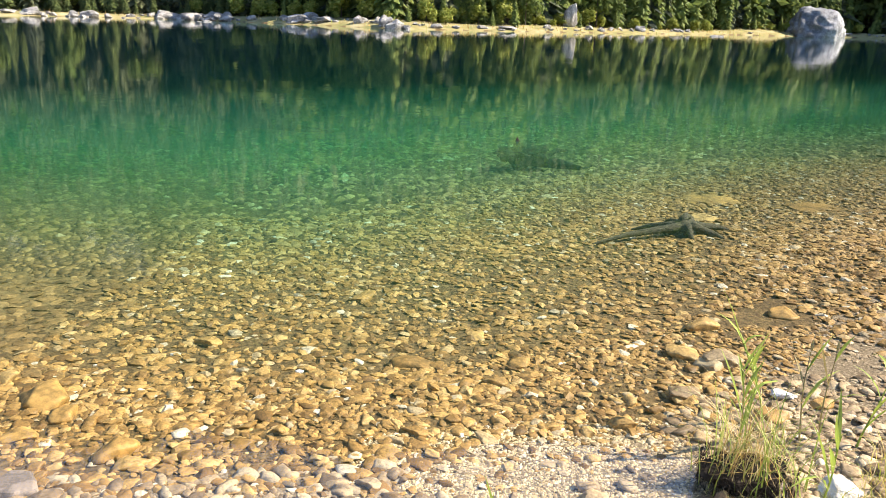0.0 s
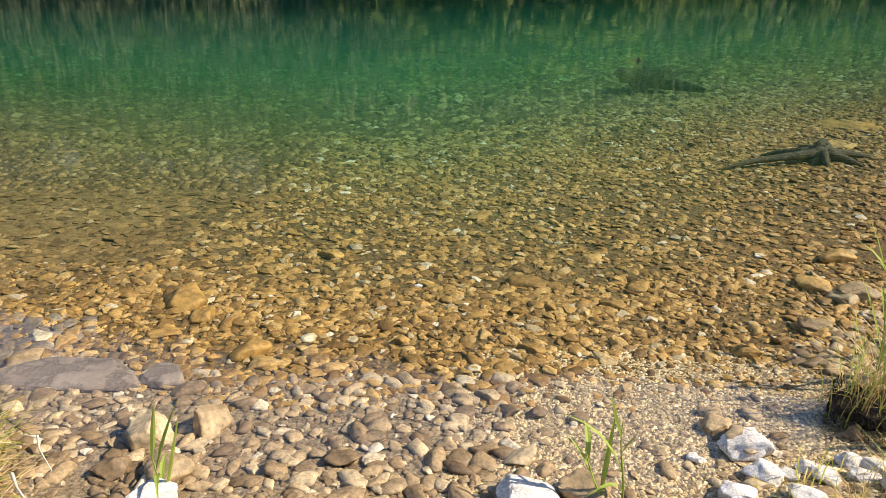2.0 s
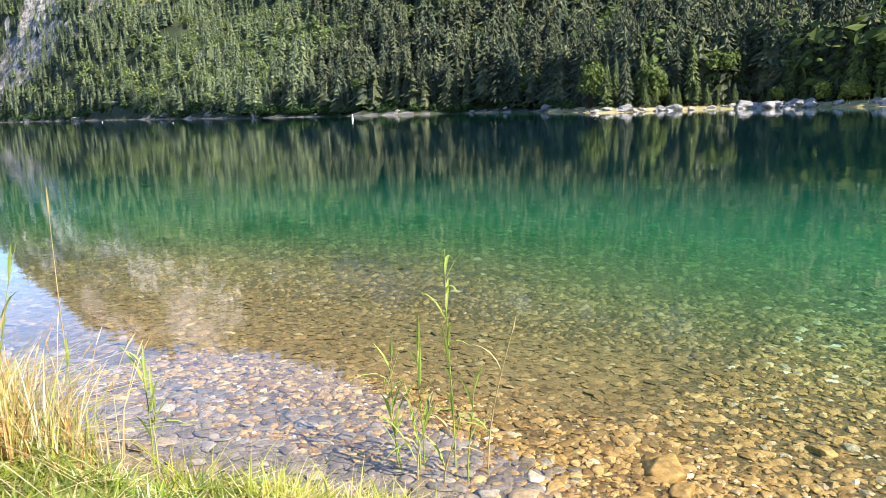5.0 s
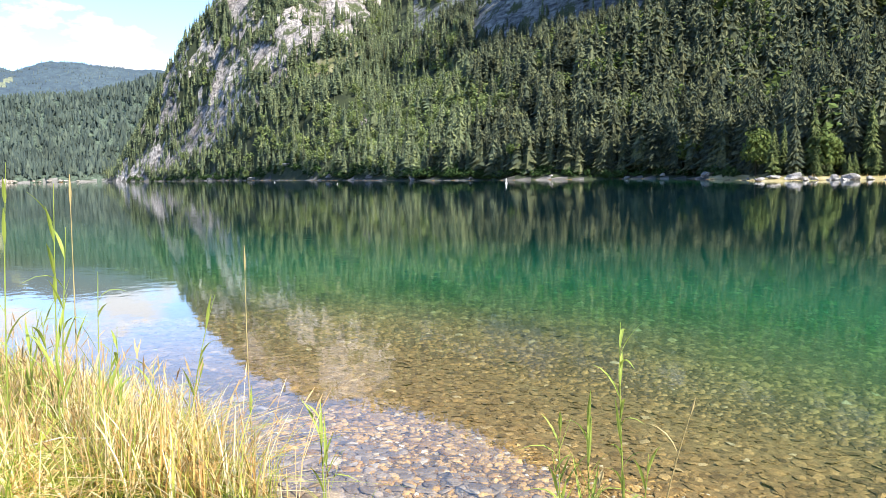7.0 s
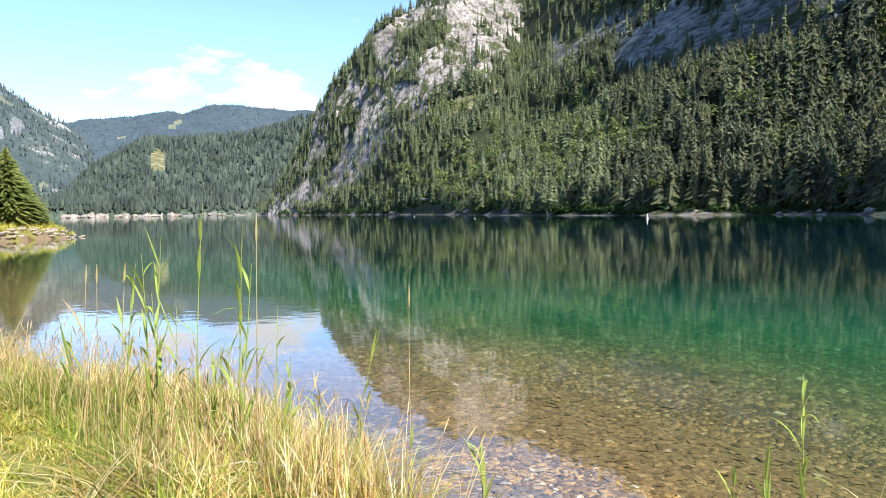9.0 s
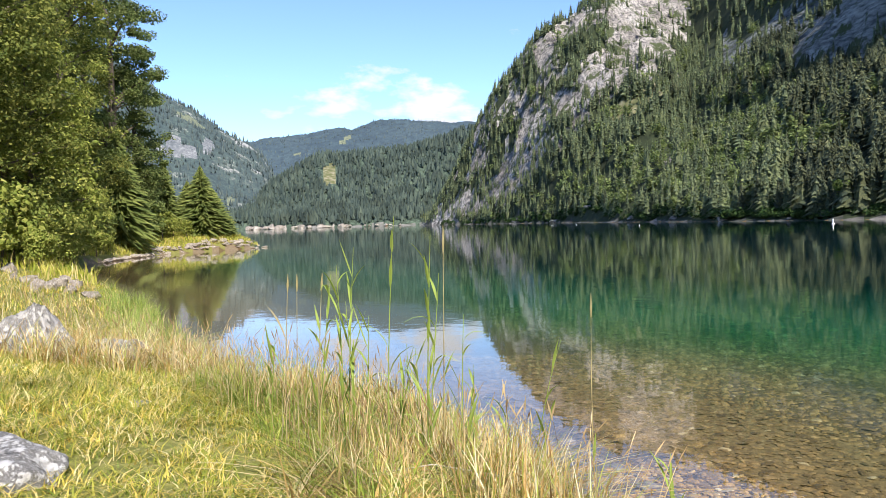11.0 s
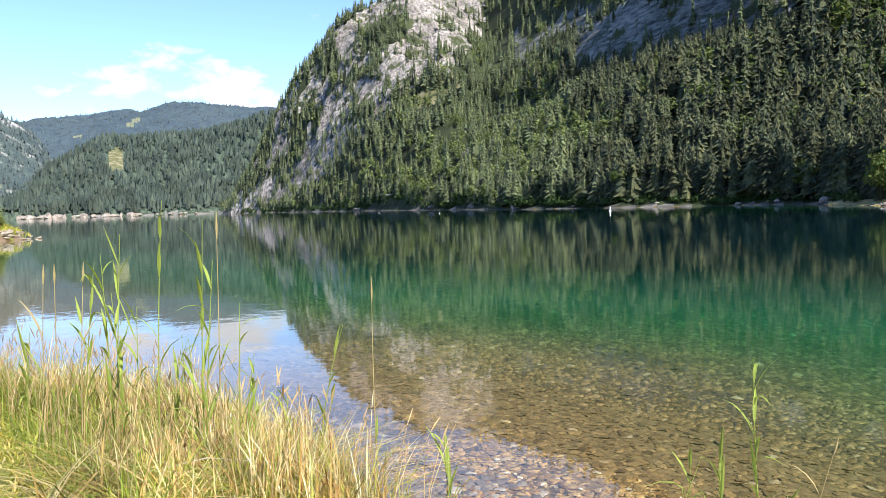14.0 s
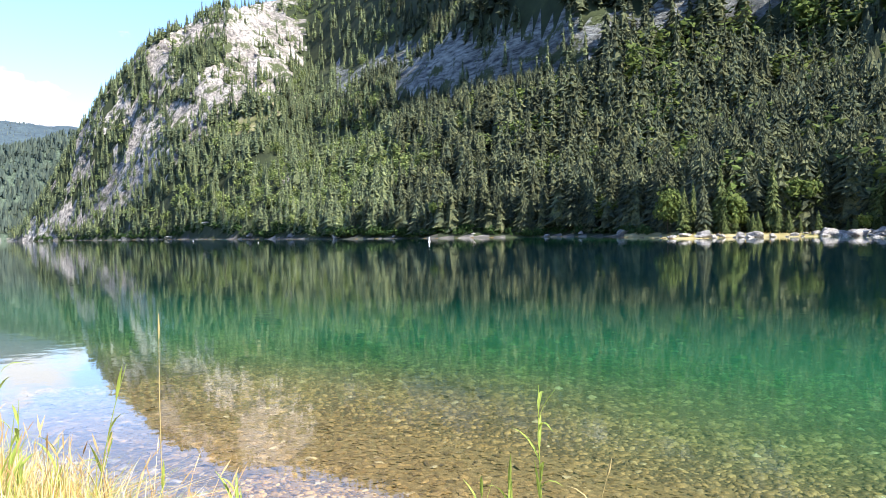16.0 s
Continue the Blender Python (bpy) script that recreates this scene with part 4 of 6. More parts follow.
# ridge trees take the blue of distance in their base colour, as haze
M_HAZY_RIDGEWOOD = leaf_material("ridge_woods", [(0, (0.050, 0.070, 0.072)), (0.5, (0.075, 0.098, 0.092)), (1, (0.105, 0.13, 0.115))], 0.01, (0.8, 1.2), through=0, sheen=0.08)
ridge_trees()


def mesh_part(name, v, f, mat, parent, label="", is_smooth=False):
    ob = new(name, mesh_arrays(name, v, f, mat, is_smooth))
    ob.parent = parent
    return tagged(ob, label)


def tree_thing(name, crown, crown_mat, label, category, group, trunk_r=0.012, trunk_h=0.9):
    """A tree 1 m high with its foot at the origin; copies are scaled."""
    root = new(name)
    tagged(root, label, category, group)
    tv, tf = trunk_proto(trunk_r, trunk_h, 7)
    mesh_part("trunk", tv, tf, M_BARK, root)
    mesh_part("crown", crown[0], crown[1], crown_mat, root)
    return root


def plant(proto, x, y, h, wide=1.0, yaw=None, sink=0.15):
    z = float(height(np.array([x]), np.array([y]))[0])
    ob = copy_thing(proto, pose(x, y, z - sink, 0, 0, random.uniform(0, 360) if yaw is None else yaw))
    ob.scale = (h * wide, h * wide, h)
    return ob


def front_trees():
    """The trees that stand along the far shore."""
    label = "tall dark spruce standing at the far lake shore"
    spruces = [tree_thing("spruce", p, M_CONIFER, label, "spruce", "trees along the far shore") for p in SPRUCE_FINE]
    light = [tree_thing("young_spruce", p, M_SUNLIT_SPRUCE, "light green young spruce beside the far meadow, tinted as sunlit", "spruce", "trees along the far shore") for p in SPRUCE_FINE]
    young = [tree_thing("young_spruce", p, M_YOUNG, "green young spruce at the edge of the far meadow, tinted as sunlit", "spruce", "trees along the far shore") for p in SPRUCE_FINE]
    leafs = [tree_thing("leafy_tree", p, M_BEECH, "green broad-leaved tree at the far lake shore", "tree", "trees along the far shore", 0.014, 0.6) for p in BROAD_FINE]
    sunny = [tree_thing("leafy_tree", p, M_SUNBEECH, "light green broad-leaved tree at the far lake shore, tinted as sunlit", "tree", "trees along the far shore", 0.014, 0.6) for p in BROAD_FINE]
    shrubs = [tree_thing("willow_bush", p, M_BUSH, "rounded yellow-green willow bush on the far bank", "bush", "bushes on the far bank", 0.02, 0.35) for p in (broad_proto(600, 31, 0.055), broad_proto(600, 32, 0.055))]
    rng = random.Random(5)
    for az in np.concatenate([np.arange(-33, 30, 0.62), np.arange(30, 74, 1.05)]):
        a = az + rng.uniform(-0.5, 0.5)
        lead = np.interp(a, [-33, 28, 33, 50, 74], [11, 9, 6, 5, 5]) + rng.uniform(0, 5)
        x, y = polar(a, float(far_r(a)) + lead)
        if shore_distance(np.array([x]), np.array([y]))[0] < 2.5:
            continue
        if rng.random() < (0.14 if a < 51 else 0.5):
            plant(rng.choice(leafs if a < 53 else sunny), x, y, rng.uniform(7, 12), rng.uniform(0.8, 1.05))
        else:
            plant(rng.choice(light if a < 13 else young if a < 30 and rng.random() < 0.75 else spruces), x, y, rng.uniform(7, 14), rng.uniform(0.95, 1.25))
    # young spruces and bushes on the meadow
    for a, back, h in ((19.6, 11, 5.5), (12.2, 9, 6.5), (10.5, 8, 4.5), (8.6, 12, 6.5), (6.2, 11, 5.0), (2.5, 12, 6.0), (-1.5, 11, 5), (-6, 12, 7), (-9, 11, 6), (-14, 12, 7), (-17.5, 11, 6), (-21, 12, 7), (-26.5, 12, 8), (22.5, 8, 5), (26, 9, 7)):
        x, y = polar(a, float(far_r(a)) + back)
        plant(rng.choice(light if a < 13 else young), x, y, h, 1.3)
    for a, back, h in ((17.3, 8, 3.6), (14.4, 7, 4.0), (13.0, 6, 3.6), (7.3, 8, 6.0), (5.4, 8, 5.5), (1.2, 8, 4.5), (-2.6, 9, 4), (-4.5, 8, 4.5), (-10.5, 9, 4)):
        x, y = polar(a, float(far_r(a)) + back)
        plant(rng.choice(shrubs), x, y, h, 1.1)
    for k in range(110):
        a = rng.uniform(-32, 29)
        x, y = polar(a, float(far_r(a)) + rng.uniform(5, 12))
        if k % 3 and a < 15:
            plant(rng.choice(shrubs), x, y, rng.uniform(1.2, 3.2), 1.2)
        else:
            plant(rng.choice(light if a < 13 else young), x, y, rng.uniform(2.5, 5.0), 1.4)
    for p in spruces + light + young + leafs + sunny + shrubs:
        for o in (*p.children_recursive, p):
            bpy.data.objects.remove(o)


front_trees()


def leafy_crown(n, seed, h, spread, low=0.12, size=0.2, lobes=110):
    """Leaf clumps about many boughs of a full-grown tree of h metres; returns leaves and the boughs' ends."""
    rng = np.random.default_rng(seed)
    t = rng.uniform(low, 1.0, lobes)
    ang = rng.uniform(0, 2 * math.pi, lobes)
    wide = spread * np.sqrt(np.clip(1 - ((t - 0.45) / 0.62) ** 2, 0.05, 1)) * rng.uniform(0.35, 0.95, lobes)
    ends = np.stack([wide * np.cos(ang), wide * np.sin(ang), t * h], 1)
    lr = rng.uniform(0.10, 0.20, lobes) * spread * 1.75
    k = rng.integers(lobes, size=n)
    u = rng.normal(size=(n, 3))
    u /= np.linalg.norm(u, axis=1)[:, None]
    p = ends[k] + u * lr[k][:, None] * rng.uniform(0.35, 1.05, n)[:, None] * np.array([1, 1, 0.55])
    nrm = u * 0.5 + rng.normal(size=(n, 3)) * 0.5 + np.array([0, 0, 0.6])
    nrm /= np.linalg.norm(nrm, axis=1)[:, None]
    t1 = np.cross(nrm, rng.normal(size=(n, 3)))
    t1 /= np.linalg.norm(t1, axis=1)[:, None]
    t2 = np.cross(nrm, t1)
    s = (size * rng.uniform(0.5, 1.3, n))[:, None]
    v = np.stack([p - t1 * s, p + t2 * s * 0.55 - nrm * s * 0.2, p + t1 * s - nrm * s * 0.1, p - t2 * s * 0.55 - nrm * s * 0.2], 1).reshape(-1, 3)
    b = np.arange(n)[:, None] * 4
    f = np.concatenate([b + [[0, 1, 2]], b + [[0, 2, 3]]])
    return v, f, ends


def tube(points, radii, seg=6):
    """A tapered round limb along points."""
    v, f = [], []
    pts = [Vector(p) for p in points]
    for i, (p, q) in enumerate(zip(pts, radii)):
        a = (pts[min(i + 1, len(pts) - 1)] - pts[max(i - 1, 0)]).normalized()
        u = a.cross(Vector((0.31, 0.87, 0.39))).normalized()
        w = a.cross(u)
        v += [tuple(p + (u * math.cos(2 * math.pi * k / seg) + w * math.sin(2 * math.pi * k / seg)) * q) for k in range(seg)]
    for i in range(len(pts) - 1):
        for k in range(seg):
            j = (k + 1) % seg
            a, b = i * seg, (i + 1) * seg
            f += [(a + k, a + j, b + j), (a + k, b + j, b + k)]
    return np.array(v), np.array(f)




def big_tree(x, y, h, spread, seed, n, mat, label, size=0.2, low=0.1):
    z = float(height(np.array([x]), np.array([y]))[0])
    root = tagged(new("broadleaf_tree"), label, "tree", "trees on the point")
    root.location = (x, y, z - 0.2)
    v, f, ends = leafy_crown(n, seed, h, spread, low, size)
    rr = h * 0.014
    tv, tf = tube([(0, 0, -0.3), (0.2, 0.1, h * 0.3), (-0.1, 0.15, h * 0.6), (0, 0, h * 0.72)], [rr * 1.4, rr, rr * 0.5, rr * 0.08], 8)
    mesh_part("trunk", tv, tf, M_BARK, root, is_smooth=True)
    for e in ends[::4]:
        foot = Vector((0, 0, max(0.6, e[2] - 0.25 * h * 0.35)))
        mid = (foot + Vector(e)) / 2 + Vector((0, 0, 0.25))
        lv, lf = tube([foot, mid, e], [rr * 0.35, rr * 0.22, rr * 0.06], 5)
        mesh_part("limb", lv, lf, M_BARK, root)
    mesh_part("crown", v, f, mat, root)
    return root


M_SPRUCE_OPEN = leaf_material("open_grown_spruce", [(0, (0.10, 0.135, 0.04)), (0.5, (0.175, 0.22, 0.06)), (1, (0.29, 0.315, 0.09))], 0.3, (0.8, 1.2), through=0.3, sheen=0.08)
M_MAPLE = leaf_material("maple_leaves", [(0, (0.12, 0.158, 0.040)), (0.5, (0.225, 0.26, 0.060)), (1, (0.38, 0.375, 0.095))], 0.22, (0.55, 1.35), through=0.4, sheen=0.08)
M_ASH = leaf_material("ash_leaves", [(0, (0.10, 0.14, 0.046)), (0.5, (0.17, 0.215, 0.068)), (1, (0.26, 0.295, 0.10))], 0.25, (0.7, 1.35), through=0.45, sheen=0.08)


def point_trees():
    """Woods on the point beyond the inlet."""
    ash, maple = "tall ash with dense hanging green leaves on the point", "full green maple with low branches beside the inlet"
    back = "dark leafy tree at the back of the wood"
    for k, (a, r, h, w, n, mat, lb, size, low) in enumerate((
            (98.0, 79, 30, 4.8, 44000, M_ASH, ash, 0.145, 0.06), (101.2, 68, 28, 5.4, 40000, M_MAPLE, ash, 0.125, 0.06), (104.6, 50, 21, 4.8, 34000, M_MAPLE, maple, 0.105, 0.04),
            (99.6, 92, 34, 7.0, 15000, M_ASH, back, 0.25, 0.03), (103.0, 80, 32, 7.5, 15000, M_MAPLE, back, 0.27, 0.05), (105.8, 44, 17, 4.2, 20000, M_MAPLE, maple, 0.11, 0.05), (103.4, 47, 12, 3.4, 18000, M_BUSH, maple, 0.10, 0.03), (107.5, 62, 26, 7.0, 9000, M_BROAD, back, 0.34, 0.05),
            (108.0, 42, 17, 4.4, 20000, M_MAPLE, maple, 0.12, 0.04), (102.8, 56, 10, 3.8, 6000, M_BUSH, "yellow-green young maple above the shore", 0.18, 0.04), (96.7, 84, 19, 3.8, 12000, M_ASH, back, 0.18, 0.04))):
        x, y = polar(a, r)
        big_tree(x, y, h, w, 41 + k, n, mat, lb, size, low)
    label = "young spruce with dense branches on the point"
    protos = [tree_thing("young_spruce", spruce_proto(44, 72, 60 + i, (0.1, 0.6), width=w * 0.9, ragged=0.6, fat=0.5), M_SPRUCE_OPEN, label, "spruce", "spruces on the point") for i, w in enumerate((0.33, 0.38))]
    for k, (a, r, h) in enumerate(((92.3, 90.5, 8.0), (91.5, 92.5, 5.6), (93.2, 91.5, 6.2), (90.6, 94, 3.0), (94.8, 91, 8.5), (97.8, 77, 11.0), (96.3, 85, 8.6), (100.6, 70, 9.5), (102.8, 60, 7.0), (95.6, 88, 6.0))):
        x, y = polar(a, r)
        plant(protos[k % 2], x, y, h, 1.3 if a < 94 else 0.85)
    bush = tree_thing("hazel_bush", broad_proto(1500, 71, 0.029), M_BUSH, "leafy yellow-green bush above the stony shore", "bush", "bushes on the point", 0.02, 0.4)
    for a, r, h in ((95.6, 83.5, 2.4), (97.0, 79, 2.2), (98.4, 75, 2.6), (99.8, 68, 2.4), (102.5, 50, 3.6), (104.5, 42, 3.2), (94.3, 85, 2.6), (101.2, 59, 2.8), (103.2, 38, 2.2), (106.5, 33, 3.0), (96.2, 82.5, 1.8), (97.8, 76, 2.0), (99.0, 72.5, 3.2), (100.6, 64, 3.6), (102.0, 56, 5.0), (103.6, 47, 4.6), (105.2, 40, 4.4), (95.0, 83, 3.6), (93.4, 86, 2.4), (101.8, 52, 3.0), (99.4, 65.5, 2.6), (100.2, 61.5, 2.8), (100.9, 57.5, 2.4), (101.5, 54.0, 2.6), (98.6, 70.5, 2.2), (104.0, 44, 3.0), (106.4, 38, 4.4)):
        x, y = polar(a, r)
        plant(bush, x, y, h, 1.2)
    for p in protos + [bush]:
        for o in (*p.children_recursive, p):
            bpy.data.objects.remove(o)


point_trees()

# ---- stones ----


def ico(sub):
    bm = bmesh.new()
    bmesh.ops.create_icosphere(bm, subdivisions=sub, radius=1.0)
    v = np.array([p.co[:] for p in bm.verts])
    f = np.array([[p.index for p in q.verts] for q in bm.faces])
    bm.free()
    return v, f


def stone_proto(sub, seed, flat=0.5, angular=0.0):
    """A worn stone about 2 across: planes knocked off a ball, then lumps."""
    v, f = ico(sub)
    rng = np.random.default_rng(seed)
    v = v.copy()
    for _ in range(10 + int(12 * angular)):
        n = rng.normal(size=3)
        n /= np.linalg.norm(n)
        lim = rng.uniform(0.45, 0.8) if angular else rng.uniform(0.5, 0.82)
        over = np.maximum(v @ n - lim, 0)
        v -= over[:, None] * n * (0.92 + 0.08 * angular)
    for k in (1, 2.3, 5.1):
        lump = np.sin(v * rng.uniform(1.5, 3.0, 3) * k + rng.uniform(0, 6, 3)).sum(1) * (0.06 - 0.035 * angular) / k
        v *= (1 + lump)[:, None]
    if sub > 2:
        v *= np.array([1 + 0.16 * noise.noise(Vector(p) * 1.7 + Vector((seed, 0, 0))) - 0.13 * abs(noise.noise(Vector(p) * 3.4 + Vector((0, seed, 0)))) - 0.07 * abs(noise.noise(Vector(p) * 9 + Vector((0, 0, seed)))) + 0.02 * noise.noise(Vector(p) * 21) for p in v])[:, None]
    v /= np.abs(v[:, :2]).max()
    v *= np.array([1.0, rng.uniform(0.6, 0.95), flat * rng.uniform(0.8, 1.25)])
    return v, f


def topside(proto):
    """The upper shell of a stone that lies half buried."""
    v, f = proto
    keep = v[f].mean(1)[:, 2] > -0.35 * np.abs(v[:, 2]).max()
    f = f[keep]
    used = np.unique(f)
    back = np.zeros(len(v), int)
    back[used] = np.arange(len(used))
    return v[used], back[f]


PEBBLES = [stone_proto(1, 80 + i, 0.30, 0.4) for i in range(9)]
PEBBLES = [topside(p) for p in PEBBLES]
PLATES = [(v * np.array([1, 1, 0.42]), f) for v, f in PEBBLES]


def plate_stone(seed):
    """A flat stone of the deeper bed: a steep rim and a worn top."""
    rng = np.random.default_rng(seed)
    n = 6
    a = (np.arange(n) + rng.uniform(-0.3, 0.3, n)) * 2 * math.pi / n
    q = rng.uniform(0.75, 1.1, n)
    low = np.stack([q * np.cos(a), 0.72 * q * np.sin(a), np.full(n, -0.10)], 1)
    top = low * np.array([0.78, 0.78, 0]) + np.array([0, 0, 1]) * rng.uniform(0.10, 0.20, n)[:, None]
    f = [(i, (i + 1) % n, n + (i + 1) % n) for i in range(n)] + [(i, n + (i + 1) % n, n + i) for i in range(n)] + [(n, n + i, n + i + 1) for i in range(1, n - 1)]
    return np.concatenate([low, top]), np.array(f)


PLATES_FAR = [plate_stone(400 + i) for i in range(8)]


def cap_stone(seed):
    """The little that shows of a flat stone far out on the bed."""
    rng = np.random.default_rng(seed)
    n = 6
    a = (np.arange(n) + rng.uniform(-0.3, 0.3, n)) * 2 * math.pi / n
    q = rng.uniform(0.75, 1.1, n)
    ring = np.stack([q * np.cos(a), 0.75 * q * np.sin(a), np.full(n, -0.12)], 1)
    v = np.concatenate([ring, [[rng.uniform(-0.25, 0.25), rng.uniform(-0.2, 0.2), 0.32]]])
    return v, np.array([(i, (i + 1) % n, n) for i in range(n)])


CAPS = [cap_stone(300 + i) for i in range(8)]
CHIPS = [stone_proto(3, 190 + i, 0.36, 0.9) for i in range(10)]
COBBLES = [topside(stone_proto(2, 90 + i, 0.34, 1.0)) for i in range(10)]
BOULDERS = [stone_proto(4, 100 + i, 0.72, 1.0) for i in range(7)]
RUBBLE = [stone_proto(3, 120 + i, 0.72, 1.0) for i in range(6)]


def single_stone(name, proto, mat, x, y, size, lift, yaw, parent=None, tall=1.0, tilt=0.0, z=None):
    me = mesh_arrays(name, proto[0], proto[1], mat, True)
    ob = new(name, me)
    zz = float(height(np.array([x]), np.array([y]))[0]) if z is None else z
    ob.matrix_world = pose(x, y, zz + lift, tilt, 0, yaw) @ Matrix.Diagonal((size / 2, size / 2, size / 2 * tall, 1))
    ob.parent = parent
    return ob


def bed_stones():
    rng = np.random.default_rng(55)
    # cobbles and pebbles that cover bed and beach
    def lay(n, box, dmin, dmax, med, spread, protos, name, label, mat, is_smooth=True, sink=0.25):
        x, y = rng.uniform(box[0], box[1], n), rng.uniform(box[2], box[3], n)
        d = shore_distance(x, y)
        az = np.degrees(np.arctan2(-x, y))
        k = (d > dmin) & (d < dmax) & (az > -50) & (az < 88)
        # a patch of fine gravel keeps few cobbles
        k &= (med < 0.03) | ((med < 0.05) & (rng.uniform(0, 1, n) < 0.25)) | (np.hypot((x - 0.75) / 0.95, (y - 3.0) / 0.75) + 0.25 * wobble(x, y, 0.4) > 1) | (rng.uniform(0, 1, n) < 0.10)
        x, y = x[k], y[k]
        s = med * np.minimum(np.exp(rng.normal(0, spread, len(x))), 1.9) / 2
        z = height(x, y) + s * 0.12
        pick = rng.integers(len(protos), size=len(x))
        chunks = []
        for i, (pv, pf) in enumerate(protos):
            m = pick == i
            sc = np.stack([s[m] * rng.uniform(0.85, 1.3, m.sum()), s[m], s[m] * rng.uniform(0.7, 1.2, m.sum())], 1)
            chunks.append(many(pv, pf, np.stack([x[m], y[m], z[m]], 1), rng.uniform(0, 6.28, m.sum()), sc, rng.normal(0, 0.16, m.sum())))
        v, f = joined(chunks)
        ob = new(name, mesh_arrays(name, v, f, mat, is_smooth))
        ob.parent = GROUND
        return tagged(ob, label, kind="stuff")
    lay(5400, (-7, 5, 1.8, 5.2), -2.0, -0.68, 0.078, 0.34, COBBLES, "bed_cobbles", "golden brown cobbles under shallow water", M_STONE)
    lay(26000, (-7, 5, 1.6, 5.4), -2.2, -0.62, 0.048, 0.34, PEBBLES, "bed_pebbles", "small golden brown stones between the cobbles", M_STONE, False)
    lay(5200, (-9, -2.6, 1.2, 4.6), -1.3, 0.5, 0.10, 0.36, [(v * np.array([1, 1, 0.5]), f) for v, f in COBBLES], "inlet_cobbles", "flat grey-brown cobbles in the shallow water of the bay, sky sheen painted in", M_STONE_BAY_SHEEN)
    lay(5200, (-2.9, 3.4, 1.4, 4.4), -0.92, 0.6, 0.078, 0.40, COBBLES, "beach_cobbles", "pinkish tan cobbles along the waterline, sky sheen painted in", M_STONE_DRY_SHEEN)
    lay(5600, (-2.9, 3.4, 1.4, 4.4), -0.92, 0.6, 0.040, 0.36, PEBBLES, "beach_pebbles", "pinkish tan pebbles along the waterline, sky sheen painted in", M_STONE_DRY_SHEEN, False)
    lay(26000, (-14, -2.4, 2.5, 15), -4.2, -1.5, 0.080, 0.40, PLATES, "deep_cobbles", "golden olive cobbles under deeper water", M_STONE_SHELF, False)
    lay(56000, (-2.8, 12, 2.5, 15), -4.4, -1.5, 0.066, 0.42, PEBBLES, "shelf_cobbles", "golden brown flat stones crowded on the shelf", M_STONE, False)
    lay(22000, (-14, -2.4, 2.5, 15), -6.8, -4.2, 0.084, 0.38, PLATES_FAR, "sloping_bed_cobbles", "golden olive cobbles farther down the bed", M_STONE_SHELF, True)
    lay(52000, (-2.8, 12, 2.5, 15), -7.0, -4.2, 0.078, 0.40, PLATES_FAR, "slope_stones", "golden olive stones where the shelf slopes down", M_STONE, False)
    lay(7500, (3, 16, 3.5, 14), -2.8, 0.2, 0.085, 0.36, PEBBLES, "side_cobbles", "tan cobbles in the shallows along the beach", M_STONE, False)
    lay(9000, (3, 9, 3.8, 9.5), -2.6, -0.5, 0.075, 0.36, PEBBLES, "corner_cobbles", "golden brown cobbles in the shallows by the beach", M_STONE, False)
    lay(4500, (2.8, 9, 3.2, 9.5), -0.8, 1.2, 0.06, 0.36, PEBBLES, "corner_beach_stones", "pinkish tan stones on the beach", M_STONE_DRY_SHEEN, False)
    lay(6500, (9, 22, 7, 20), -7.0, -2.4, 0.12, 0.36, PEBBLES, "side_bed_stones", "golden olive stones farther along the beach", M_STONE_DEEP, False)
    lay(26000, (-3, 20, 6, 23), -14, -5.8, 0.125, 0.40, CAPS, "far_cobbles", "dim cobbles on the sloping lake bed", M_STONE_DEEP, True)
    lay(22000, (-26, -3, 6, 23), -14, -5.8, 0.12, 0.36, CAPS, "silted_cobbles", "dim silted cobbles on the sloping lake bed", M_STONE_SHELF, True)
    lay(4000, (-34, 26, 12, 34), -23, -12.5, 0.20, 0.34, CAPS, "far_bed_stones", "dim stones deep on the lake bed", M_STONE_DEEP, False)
    lay(26000, (-0.4, 2.2, 2.0, 3.9), -1.3, 0.5, 0.018, 0.45, CAPS, "fine_gravel", "fine cream-coloured gravel at the waterline", M_CREAM, False)


M_CREAM = stone_material("cream_gravel", [(0.0, (0.40, 0.285, 0.14)), (0.4, (0.54, 0.40, 0.21)), (0.85, (0.66, 0.51, 0.285)), (1.0, (0.78, 0.66, 0.45))])
# pale dry stone; on stones under water it paints the sky's sheen
STONE_DRY_SHEEN_STOPS = [(0.0, (0.16, 0.106, 0.056)), (0.3, (0.28, 0.193, 0.104)), (0.7, (0.40, 0.290, 0.163)), (0.94, (0.52, 0.405, 0.25)), (1.0, (0.68, 0.59, 0.44))]
# muted and greyed: the sky mirrored in the bay is put into the stones
M_STONE_BAY_SHEEN = stone_material("bay_sheen_stone", [(0.0, (0.13, 0.095, 0.060)), (0.4, (0.20, 0.15, 0.096)), (0.85, (0.27, 0.205, 0.135)), (1.0, (0.40, 0.33, 0.24))])
M_STONE_DRY_SHEEN = stone_material("dry_sheen_stone", STONE_DRY_SHEEN_STOPS)
M_STONE_DRY_SHEEN_SINGLE = stone_material("dry_sheen_stone_single", STONE_DRY_SHEEN_STOPS, "object")
bed_stones()


